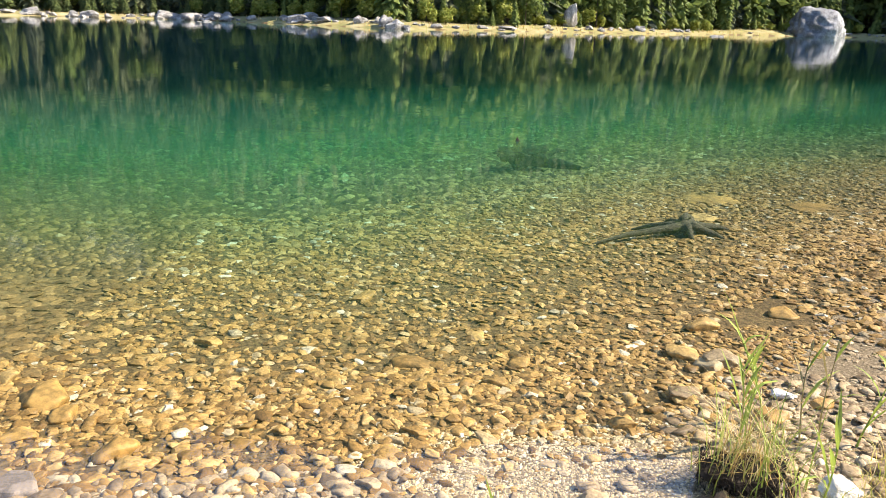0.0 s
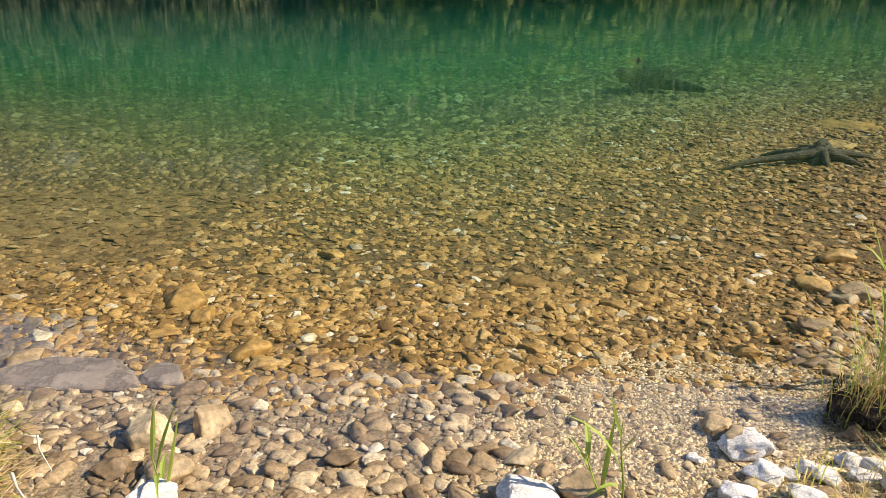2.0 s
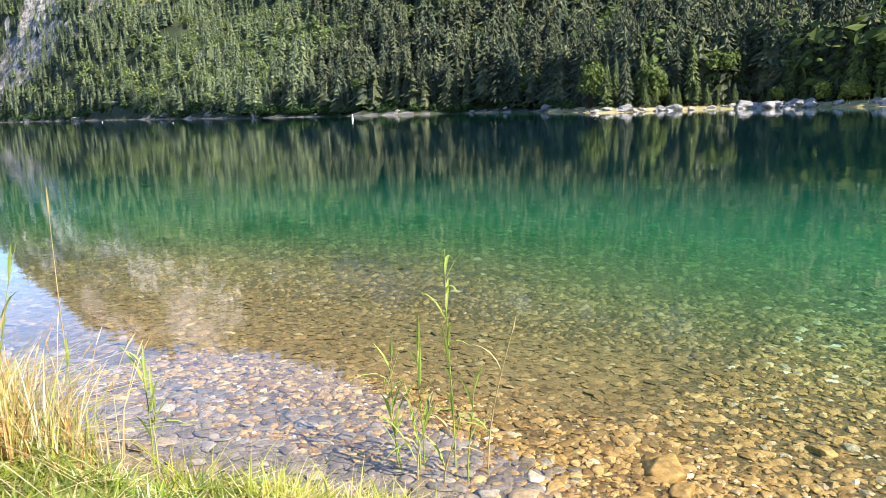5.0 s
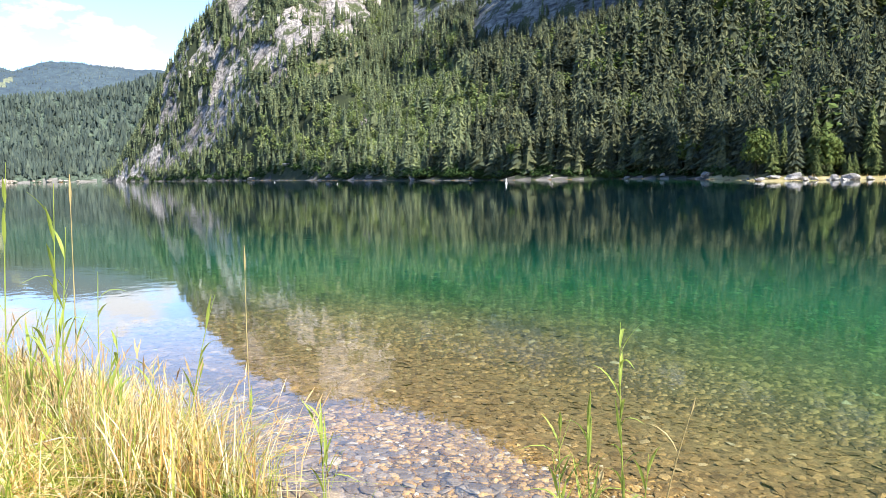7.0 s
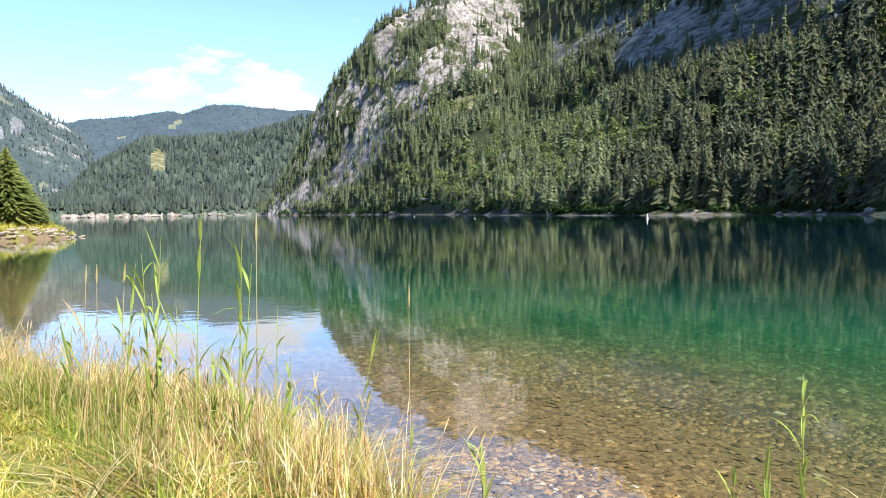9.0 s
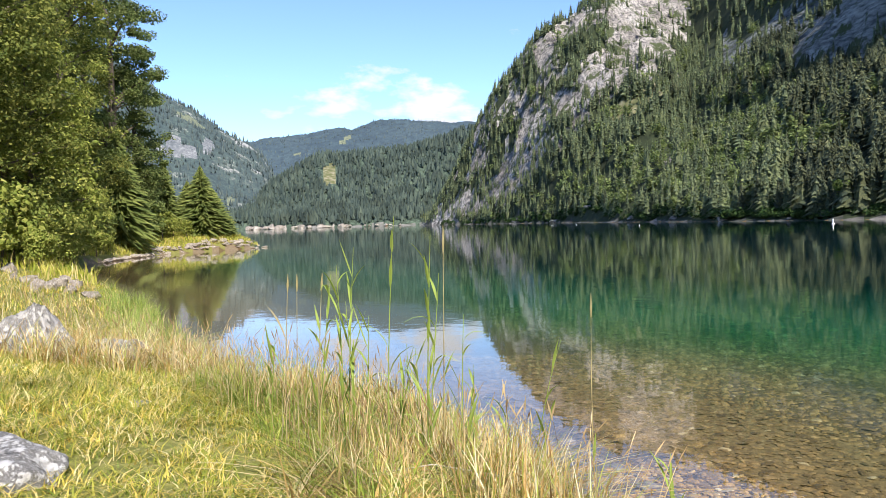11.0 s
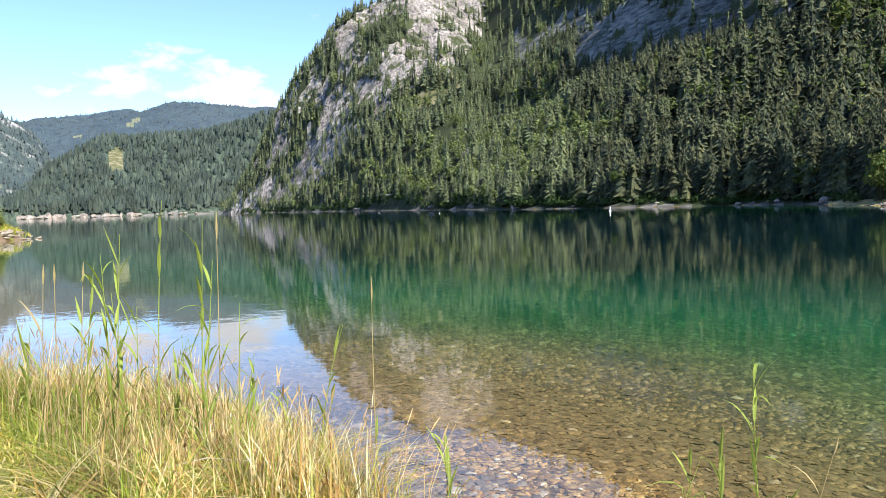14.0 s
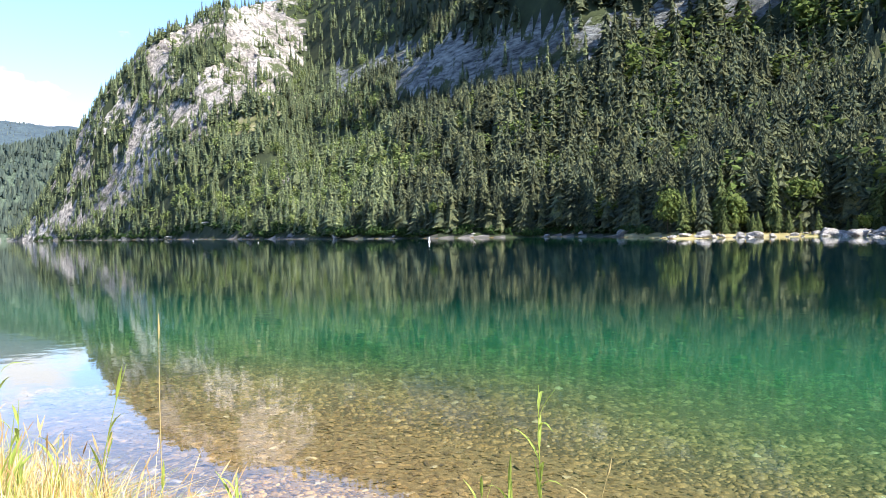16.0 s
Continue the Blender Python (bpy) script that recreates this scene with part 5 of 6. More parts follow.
def notable_stones():
    """Stones that stand out: x, y, size, and how high against their width."""
    under = [(-1.61, 3.42, 0.27, 0.9), (-1.48, 3.28, 0.22, 0.8), (-2.27, 3.99, 0.42, 0.7), (-2.06, 3.80, 0.24, 0.9), (-2.17, 3.56, 0.31, 0.6), (-0.24, 3.06, 0.21, 0.4),
             (-0.62, 6.24, 0.32, 0.7), (-0.14, 4.69, 0.31, 0.6), (0.31, 5.29, 0.26, 0.6), (0.42, 4.41, 0.18, 0.8), (0.59, 4.73, 0.25, 0.6), (1.51, 4.15, 0.29, 0.8),
             (1.74, 4.87, 0.31, 0.7), (2.07, 5.40, 0.30, 0.9), (2.81, 5.72, 0.45, 0.5), (3.9, 10.6, 1.2, 0.2), (5.1, 9.9, 1.0, 0.22), (3.35, 9.3, 0.66, 0.3), (-1.6, 5.0, 0.24, 0.8), (1.91, 4.68, 0.33, 0.7), (1.95, 3.84, 0.22, 0.9), (2.3, 4.0, 0.2, 0.7), (3.01, 8.36, 0.32, 0.4)]
    for x, y, s, t in under:
        v, f = random.choice(CHIPS)
        if s > 0.6:
            v = np.minimum(v, [9, 9, v[:, 2].max() * 0.4])
        ob = single_stone("cobble", (v, f), M_STONE_SINGLE, x, y, s, s * 0.06 if s < 0.6 else 0.0, random.uniform(0, 360), None, 1.25 * t)
        tagged(ob, "large golden brown cobble lying in shallow water", "stone", "large stones in the shallows")
    beach = [(-1.49, 2.66, 0.27, 1.35), (-1.72, 2.52, 0.25, 1.15), (-1.50, 2.28, 0.25, 1.0), (-1.74, 2.27, 0.21, 1.0), (0.75, 2.98, 0.16, 0.9), (0.14, 2.40, 0.25, 1.0), (-0.04, 2.98, 0.11, 0.8), (1.35, 2.99, 0.13, 0.9), (1.51, 2.90, 0.12, 0.9), (1.59, 2.95, 0.12, 0.8), (1.95, 4.70, 0.3, 0.6), (1.53, 4.17, 0.28, 0.6), (0.86, 2.83, 0.24, 0.7), (0.78, 2.90, 0.16, 0.5)]
    for x, y, s, t in beach:
        ob = single_stone("beach_stone", random.choice(BOULDERS), M_STONE_DRY_SHEEN_SINGLE, x, y, s, s * 0.12, random.uniform(0, 360), None, t)
        tagged(ob, "tan weathered stone at the water's edge", "stone", "stones on the beach")
    white = [(0.85, 2.83, 0.25, 1.0), (0.73, 2.47, 0.18, 1.1), (0.89, 2.61, 0.19, 1.0), (-0.04, 2.27, 0.34, 0.9), (1.93, 3.05, 0.20, 0.9), (1.25, 2.75, 0.13, 1.0), (1.10, 2.62, 0.12, 1.1), (1.4, 2.6, 0.14, 1.0), (1.55, 2.75, 0.17, 1.0), (-1.47, 2.02, 0.24, 1.1), (-0.87, 4.5, 0.07, 0.9), (1.75, 2.85, 0.15, 1.0), (0.98, 2.42, 0.16, 1.0), (1.32, 2.45, 0.15, 0.9), (0.62, 2.72, 0.10, 0.9), (1.62, 2.55, 0.14, 1.0), (1.35, 2.73, 0.14, 0.9), (1.58, 2.76, 0.24, 0.9), (1.25, 2.63, 0.15, 0.9), (1.06, 2.68, 0.11, 1.0), (1.33, 2.55, 0.13, 0.9), (2.11, 4.12, 0.19, 0.7), (0.97, 2.63, 0.1, 0.9), (1.46, 2.60, 0.12, 0.9), (1.12, 2.58, 0.1, 0.8), (1.64, 2.67, 0.15, 0.9)]
    for x, y, s, t in white:
        ob = single_stone("limestone", random.choice(BOULDERS), M_WHITE_ROCK, x, y, s * 1.1, s * 0.12, random.uniform(0, 360), None, t * 0.75)
        tagged(ob, "rough chalk-white limestone lump on the beach", "stone", "white stones on the beach")
    # the long slab at the water's edge, with a pale vein, and its broken-off end
    for x, y, sx, sy, yaw in ((-2.42, 2.95, 0.41, 0.16, 14), (-1.93, 3.05, 0.11, 0.11, 20)):
        v, f = BOULDERS[2]
        v = np.clip(v, [-0.75, -0.5, -0.3], [0.75, 0.5, 0.3]) * np.array([sx / 0.75, sy / 0.5, 0.12])
        ob = new("slab", mesh_arrays("slab", v, f, M_SLAB, False))
        ob.matrix_world = pose(x, y, float(height(np.array([x]), np.array([y]))[0]) + 0.012, 2, 0, yaw)
        tagged(ob, "flat grey stone slab lying half awash", "stone")


M_SLAB = rock_material("slab_stone", (0.17, 0.13, 0.095), (0.235, 0.183, 0.137), (0.30, 0.24, 0.185), 3, 0.003)
notable_stones()


M_RUBBLE = rock_material("bank_rubble", (0.28, 0.235, 0.19), (0.50, 0.43, 0.355), (0.70, 0.63, 0.55), 3, 0.06)


def shore_rocks():
    """Boulders on the far shore and in front of it, and the rubble of the point."""
    rng = random.Random(12)
    rows = [(29.6, -3, 3.0, 0.5), (28.8, 1, 2.2, 0.6), (27.4, 2, 3.6, 0.7), (25.0, 2, 2.5, 0.7), (24.0, 2, 3.4, 0.7), (21.5, 2, 1.6, 0.8), (19.3, 1.5, 5.2, 0.75), (17.6, 1.5, 6.5, 0.6), (16.0, 3, 5.5, 0.8), (15.2, 2, 4.6, 0.7),
            (16.6, -9, 3.4, 0.4), (13.6, 2, 2.2, 0.8), (10.4, 0.5, 4.8, 0.8), (9.4, 2.5, 3.0, 0.9), (8.4, 1.5, 4.2, 0.5), (6.0, 1, 3.0, 1.0), (4.0, 1, 3.2, 0.9), (3.3, 0.5, 5.0, 1.0), (0.5, 1, 2.6, 0.7), (-1.0, 1, 1.6, 0.8),
            (-2.9, 2, 2.2, 0.5), (-4.6, 2, 3.2, 0.35), (-7.5, 3, 1.6, 0.9), (-9.0, 7, 2.2, 2.0), (-10.5, 3, 1.8, 0.8), (-14.0, 2, 2.6, 0.9), (-16.5, 3, 2.2, 0.6), (-19.2, -26, 3.2, 0.35), (-25.5, 2, 3.0, 0.6), (-27, 2, 4.0, 0.4),
            (33.0, 1.5, 3.5, 0.7), (36.0, 2, 2.5, 0.5), (38.5, 1.5, 2.0, 0.7), (54.3, 2, 4.0, 0.8), (57.5, 2, 6, 0.5), (60.5, 3, 7.5, 0.5), (63.5, 3, 8, 0.4), (66, 3, 8, 0.5), (69, 4, 9, 0.5), (50.0, 1, 2.0, 0.7), (44.0, 1.5, 2.2, 0.6)]
    rows = [(a, b, s * 0.8, t * 0.9) if s > 4 and a < 30 else (a, b, s, t) for a, b, s, t in rows] + [(a + 0.9, b + 0.8, s * 0.4, t * 1.2) for a, b, s, t in rows if s > 4 and a < 30] + [(a - 0.7, b - 0.5, s * 0.3, t) for a, b, s, t in rows if s > 4 and a < 30] + [(a + 0.35, b - 1.2, s * 0.5, t * 0.8) for a, b, s, t in rows if s > 3 and a < 30]
    for a, back, s, tall in rows:
        x, y = polar(a, float(far_r(a)) + back)
        z = max(float(height(np.array([x]), np.array([y]))[0]), -0.2)
        ob = single_stone("shore_boulder", rng.choice(BOULDERS), M_SHORE_ROCK, x, y, s, s * 0.12 * tall, rng.uniform(0, 360), None, tall, z=z)
        tagged(ob, "weathered grey limestone boulder at the far shore", "boulder", "boulders on the far shore")
    for k in range(90):
        a = rng.uniform(-33, 31)
        x, y = polar(a, float(far_r(a)) + rng.uniform(0.2, 3.5))
        s = rng.uniform(0.5, 1.6)
        z = max(float(height(np.array([x]), np.array([y]))[0]), -0.1)
        tagged(single_stone("shore_stone", rng.choice(RUBBLE), M_SHORE_ROCK, x, y, s, s * 0.1, rng.uniform(0, 360), None, rng.uniform(0.5, 0.9), z=z), "pale weathered stone on the far bank", "stone", "stones on the far bank")
    x, y = polar(-25.3, 200)
    v, f = ico(5)
    v = v * np.array([1 + 0.20 * noise.noise(Vector(p) * 1.2 + Vector((3, 1, 7))) - 0.22 * abs(noise.noise(Vector(p) * 2.6)) - 0.08 * abs(noise.noise(Vector(p) * 7.0)) for p in v])[:, None]
    dome = (v * np.array([1.12, 0.85, 0.78]), f)
    ob = single_stone("great_boulder", dome, M_BOULDER, x, y, 14.5, 0.9, 40, None, 1.0, z=0.0)
    tagged(ob, "huge domed grey boulder at the water's edge", "boulder")
    ob = single_stone("standing_rock", BOULDERS[1], M_SHORE_ROCK, *polar(-9.1, 139), 3.0, 1.3, 10, None, 2.2, z=1.3)
    tagged(ob, "upright grey rock standing in the dry meadow", "boulder")
    for k in range(115):
        t = rng.random()
        a = 87.9 + 11 * t
        r = np.interp(a, [87.9, 91.9, 95.7, 98, 99.5], [93, 85.4, 77.5, 68, 60]) + rng.uniform(-0.4, 1.5)
        x, y = polar(a, r)
        s = rng.uniform(0.4, 1.35)
        z = max(float(height(np.array([x]), np.array([y]))[0]), 0)
        ob = single_stone("rubble_stone", rng.choice(RUBBLE), M_RUBBLE, x, y, s, s * 0.1, rng.uniform(0, 360), None, rng.uniform(0.3, 0.5), z=z)
        tagged(ob, "pale broken stone in the rubble along the point", "stone", "rubble on the point")
    for x, y, s, tall, lb in ((-5.42, -2.02, 1.2, 1.15, "big grey lichen-spotted limestone rock in the grass"), (-11.3, -3.1, 1.5, 1.5, "pale peaked limestone rock in the grass"), (-11.6, -2.15, 1.7, 0.8, "weathered rock overgrown with dry grass"),
                          (-7.7, -1.45, 0.32, 0.9, "small pale rock half hidden in grass"), (-9.8, -3.0, 0.25, 0.8, "small pale rock half hidden in grass")):
        v, f = stone_proto(5, 150 + hash_pick(x), 0.6, 1.6)
        if "big" in lb:
            v[:, 2] = np.minimum(v[:, 2], v[:, 2].max() * 0.55 + 0.12 * v[:, 0])
        if "peaked" in lb:
            v[:, :2] *= (1.1 - 0.75 * np.clip(v[:, 2:] / v[:, 2].max(), 0, 1))
        ob = single_stone("bank_rock", (v, f), M_GREY_ROCK, x, y, s, -s * 0.03, x * 37 % 360, None, tall)
        tagged(ob, lb, "rock", "rocks on the bank")
    for k in range(16):
        x, y = polar(100.5 + rng.uniform(0, 5), rng.uniform(24, 36))
        s = rng.uniform(0.3, 0.8)
        tagged(single_stone("rubble_stone", rng.choice(RUBBLE), M_RUBBLE, x, y, s, s * 0.1, rng.uniform(0, 360), None, 0.8), "pale broken stone on the grassy bank", "stone", "rubble on the bank")


def bluffs():
    """The eroded pale bank at the head of the lake."""
    rng = random.Random(31)
    a = 77.6
    while a < 89.3:
        x, y = polar(a, 1318 + rng.uniform(0, 14) - 60 * max(0, a - 88.2))
        wide = rng.uniform(7, 26)
        ob = single_stone("bluff_rock", rng.choice(RUBBLE), M_BLUFF, x, y, wide, 0, rng.uniform(0, 360), None, rng.uniform(0.45, 1.15) * min(1.0, 14.0 / wide), z=2.2)
        tagged(ob, "pale eroded limestone bluff along the lake's far end", "bluff", "bluffs at the lake's head")
        a += rng.uniform(0.25, 0.7) + (0.5 if rng.random() < 0.25 else 0)


M_BLUFF = rock_material("bluff_limestone", (0.24, 0.205, 0.17), (0.45, 0.395, 0.335), (0.62, 0.56, 0.485), 0.5, 1.5)
bluffs()


def hash_pick(x):
    return int(abs(x) * 10) % len(BOULDERS)


shore_rocks()

# ---- grass and reeds ----


def blades(x, y, z, h, w, bend, rng, seg=2):
    """Grass blades: tapered strips that arch over."""
    n = len(x)
    a = rng.uniform(0, 2 * math.pi, n)
    side = np.stack([-np.sin(a), np.cos(a), np.zeros(n)], 1)
    out = np.stack([np.cos(a), np.sin(a), np.zeros(n)], 1)
    base = np.stack([x, y, z], 1)
    rows = []
    for i in range(seg + 1):
        t = i / seg
        c = base + np.array([0, 0, 1.0]) * (h * (t - 0.28 * bend * t * t))[:, None] + out * (h * bend * t ** 1.9)[:, None]
        half = side * (w * (1 - 0.75 * t) * 0.5)[:, None]
        rows += [c - half, c + half] if i < seg else [c]
    v = np.stack(rows, 1)
    k = v.shape[1]
    tri = []
    for i in range(seg - 1):
        b = 2 * i
        tri += [(b, b + 1, b + 3), (b, b + 3, b + 2)]
    b = 2 * (seg - 1)
    tri += [(b, b + 1, b + 2)]
    f = np.array(tri)[None] + (np.arange(n) * k)[:, None, None]
    return v.reshape(-1, 3), f.reshape(-1, 3)


def grass_field(name, label, mat, n, box, keep, hlo, hhi, width, bend, seed, seg=2, tuft=0.0):
    rng = np.random.default_rng(seed)
    x, y = rng.uniform(box[0], box[1], n), rng.uniform(box[2], box[3], n)
    if tuft:
        cx, cy = rng.uniform(box[0], box[1], n // 22 + 1), rng.uniform(box[2], box[3], n // 22 + 1)
        k = rng.integers(len(cx), size=n)
        x, y = cx[k] + rng.normal(0, tuft, n), cy[k] + rng.normal(0, tuft, n)
    d = shore_distance(x, y)
    m = keep(x, y, d)
    x, y, d = x[m], y[m], d[m]
    h = rng.uniform(hlo, hhi, len(x)) * (0.8 + 0.35 * wobble(x, y, 0.9, 2.0))
    v, f = blades(x, y, height(x, y) - 0.02, h, np.full(len(x), width) * rng.uniform(0.6, 1.3, len(x)), rng.uniform(bend[0], bend[1], len(x)), rng, seg)
    return tagged(new(name, mesh_arrays(name, v, f, mat)), label, "grass", kind="stuff")


M_LUSH = leaf_material("lush_grass", [(0, (0.10, 0.17, 0.03)), (0.45, (0.25, 0.36, 0.05)), (0.72, (0.46, 0.50, 0.08)), (0.84, (0.80, 0.66, 0.30)), (1, (0.95, 0.87, 0.64))], 2.4, (0.65, 1.25), through=0.45)
M_GREENBLADE = leaf_material("green_blades", [(0, (0.20, 0.29, 0.04)), (0.5, (0.36, 0.43, 0.065)), (0.8, (0.52, 0.52, 0.10)), (1, (0.80, 0.70, 0.34))], 1.6, (0.7, 1.25), through=0.45)
M_GOLD = leaf_material("golden_straw", [(0, (0.36, 0.20, 0.06)), (0.35, (0.76, 0.54, 0.19)), (0.72, (0.97, 0.88, 0.60)), (0.82, (0.50, 0.52, 0.11)), (1, (0.40, 0.46, 0.09))], 2.2, (0.7, 1.2), through=0.35)
M_TURFLEAF = leaf_material("green_meadow", [(0, (0.16, 0.22, 0.03)), (0.45, (0.43, 0.44, 0.06)), (0.72, (0.77, 0.56, 0.12)), (1, (0.94, 0.81, 0.45))], 1.6, through=0.35)


def build_grass():
    near = lambda x, y, d: (d > 0.35 + 0.45 * smooth(x, -6.0, -4.4)) & (x < -4.2) & (y > -5) & (np.hypot(x, y) > 3)
    grass_field("bank_grass", "lush green and yellow grass on the bank", M_TURFLEAF, 54000, (-11.2, -3.4, -3.8, 2.0), near, 0.08, 0.25, 0.013, (0.5, 2.0), 1, 2, 0.07)
    grass_field("tongue_grass", "short yellow-green grass beside the slab", M_LUSH, 22000, (-5.2, -1.8, 0.3, 2.6), lambda x, y, d: (tongue(x, y) > 0) & (d > -0.1) & (np.hypot(x, y) > 1.6), 0.06, 0.22, 0.012, (0.3, 2.4), 2, 3, 0.03)
    grass_field("tongue_straw", "bleached straw matted along the worn edge of the tongue", M_GOLD, 4600, (-3.3, -1.7, 0.7, 2.3), lambda x, y, d: (tongue(x, y) > -0.08) & (tongue(x, y) < 0.75 + 0.5 * wobble(x, y, 0.5, 6.0)) & (np.hypot(x, y) > 1.6), 0.07, 0.24, 0.009, (0.5, 2.8), 44, 3, 0.05)
    grass_field("tongue_blades", "taller green blades at the edge of the grassy tongue", M_GRASS, 2600, (-4.6, -2.2, 1.4, 2.9), lambda x, y, d: (tongue(x, y) > -0.05) & (tongue(x, y) < 0.55), 0.16, 0.46, 0.009, (0.1, 1.4), 41, 4, 0.05)
    grass_field("dry_bank_grass", "tall straw-coloured dry grass at the water's edge", M_DRY, 9000, (-9.5, -4.3, -0.8, 2.0), lambda x, y, d: (d > 0.30 + 0.45 * smooth(x, -6.0, -4.4)) & (d < 1.6 + 1.2 * wobble(x, y, 0.9)), 0.22, 0.72, 0.013, (0.1, 2.6), 3, 4, 0.06)
    grass_field("green_bank_grass", "tall green grass blades among the straw", M_GREENBLADE, 9000, (-9.5, -4.3, -1.0, 2.0), lambda x, y, d: (d > 0.25 + 0.45 * smooth(x, -6.0, -4.4)) & (d < 2.0), 0.2, 0.66, 0.010, (0.2, 2.0), 13, 4, 0.08)
    grass_field("straw_stand", "golden upright straw crowded along the water's edge", M_GOLD, 12500, (-9.0, -4.1, -0.9, 2.1), lambda x, y, d: (d > 0.22 + 0.45 * smooth(x, -6.0, -4.4)) & (d < 1.25 + 0.7 * wobble(x, y, 0.7, 4.0)), 0.30, 0.78, 0.012, (0.03, 0.7), 33, 4, 0.05)
    grass_field("path_grass", "short trodden grass on the bank", M_TURFLEAF, 30000, (-4.6, 6, -6, 2.6), lambda x, y, d: (d > 1.0 + 0.4 * wobble(x, y, 0.35)) & (tongue(x, y) < 0.1), 0.05, 0.15, 0.012, (0.3, 1.3), 14, 2, 0.1)
    grass_field("dry_tongue_grass", "dry straw among the short grass", M_DRY, 2600, (-5.2, -1.8, 0.5, 2.6), lambda x, y, d: (tongue(x, y) > 0) & (np.hypot(x, y) > 1.6), 0.06, 0.22, 0.009, (0.3, 2.4), 4, 3, 0.04)
    grass_field("inlet_grass", "rough meadow grass round the inlet", M_TURFLEAF, 30000, (-34, -9, -14, 1.2), lambda x, y, d: (d > 0.0) & (d < 9), 0.10, 0.36, 0.022, (0.4, 1.6), 5, 2, 0.3)
    grass_field("inlet_sedge", "tall dark green sedge standing along the inlet", M_REED, 9000, (-26, -7.6, -4.5, 1.6), lambda x, y, d: (d > -0.5) & (d < 0.8), 0.35, 0.95, 0.014, (0.2, 1.0), 25, 3, 0.12)
    grass_field("rock_grass", "dry grass matted over a weathered rock", M_GOLD, 6000, (-13.4, -9.6, -3.9, -0.4), lambda x, y, d: (np.hypot(x + 11.4, y + 2.0) < 1.5) & (np.hypot(x + 11.7, y + 2.2) > 0.3), 0.40, 0.95, 0.012, (0.3, 1.8), 26, 3, 0.1)
    grass_field("dry_inlet_grass", "dry yellow grass round the inlet", M_DRY, 3000, (-30, -9, -9, 1.2), lambda x, y, d: (d > 0.0) & (d < 4) & (wobble(x, y, 1.6, 3.0) > 0.0), 0.25, 0.65, 0.020, (0.2, 0.8), 6, 2, 0.22)
    grass_field("point_grass", "tall yellow grass along the point", M_GRASS, 14000, (-95, -30, -22, 3), lambda x, y, d: (d > 0.3) & (d < 9), 0.4, 1.0, 0.07, (0.2, 0.8), 7, 2, 0.5)
    grass_field("tip_grass", "sunlit yellow-green grass on the tip of the point", M_GRASS, 42000, (-97, -52, -17, 4), lambda x, y, d: (d > 0.25) & (d < 7), 0.3, 0.8, 0.06, (0.3, 1.0), 17, 2)
    grass_field("beach_grass", "sparse green and dry grass between white stones", M_GRASS, 2600, (0.4, 3.2, 1.9, 3.9), lambda x, y, d: (d > 0.05) & (x + 0.6 * y > 2.3), 0.08, 0.30, 0.007, (0.2, 0.9), 8, 2, 0.06)
    grass_field("dry_beach_grass", "dry straw on the stony bank", M_DRY, 3000, (0.5, 3.2, 1.9, 3.9), lambda x, y, d: (d > 0.05) & (x + 0.6 * y > 2.4), 0.08, 0.28, 0.006, (0.3, 1.1), 9, 2, 0.06)
    grass_field("meadow_grass_far", "golden dry meadow grass on the far bank", M_DRY, 15000, (-75, 100, 100, 205), lambda x, y, d: (d > 0.4) & (d < 9 + 4 * wobble(x, y, 8)), 0.3, 0.8, 0.14, (0.2, 0.7), 10, 2)


build_grass()


def seed_stalks(name, label, n, box, dmin, dmax, seed, hlo=0.5, hhi=1.0):
    """Ripe grass: a thin bent stalk with a loose spindle of seeds at its end."""
    rng = np.random.default_rng(seed)
    x, y = rng.uniform(box[0], box[1], n), rng.uniform(box[2], box[3], n)
    d = shore_distance(x, y)
    m = (d > dmin) & (d < dmax)
    x, y = x[m], y[m]
    z = height(x, y)
    chunks = []
    for px, py, pz in zip(x, y, z):
        h, a, lean = rng.uniform(hlo, hhi), rng.uniform(0, 6.28), rng.uniform(0.05, 0.45)
        at = lambda t: np.array([px + math.cos(a) * lean * h * t ** 2.2, py + math.sin(a) * lean * h * t ** 2.2, pz + h * t * (1 - 0.12 * lean * t)])
        side = np.array([-math.sin(a + 0.6), math.cos(a + 0.6), 0]) * 0.0022
        v = []
        for t in (0, 0.5, 0.85):
            v += [at(t) - side, at(t) + side]
        f = [(0, 1, 3), (0, 3, 2), (2, 3, 5), (2, 5, 4)]
        q = rng.uniform(0.0035, 0.008)
        for t, k in ((0.86, 0.2), (0.93, 1.0), (1.0, 0.1)):
            c = at(t)
            v += [c + np.array([math.cos(b), math.sin(b), 0]) * q * k for b in (0.3, 2.4, 4.5)]
        for r in (6, 9):
            f += [(r + i, r + (i + 1) % 3, r + 3 + (i + 1) % 3) for i in range(3)] + [(r + i, r + 3 + (i + 1) % 3, r + 3 + i) for i in range(3)]
        chunks.append((np.array(v), np.array(f)))
    v, f = joined(chunks)
    return tagged(new(name, mesh_arrays(name, v, f, M_SEED)), label, "grass", kind="stuff")


M_SEED = leaf_material("ripe_seed", [(0, (0.34, 0.22, 0.10)), (0.5, (0.58, 0.42, 0.20)), (1, (0.76, 0.60, 0.34))], 2.0, through=0.3)
seed_stalks("ripe_grass", "ripe golden grass with brown seed heads at the water's edge", 900, (-9.0, -4.2, -1.2, 2.0), 0.3, 2.0, 61, 0.35, 0.85)
seed_stalks("ripe_inlet_grass", "ripe golden grass with brown seed heads beside the inlet", 1100, (-18, -7, -4, 1.2), 0.1, 2.2, 62, 0.3, 0.75)


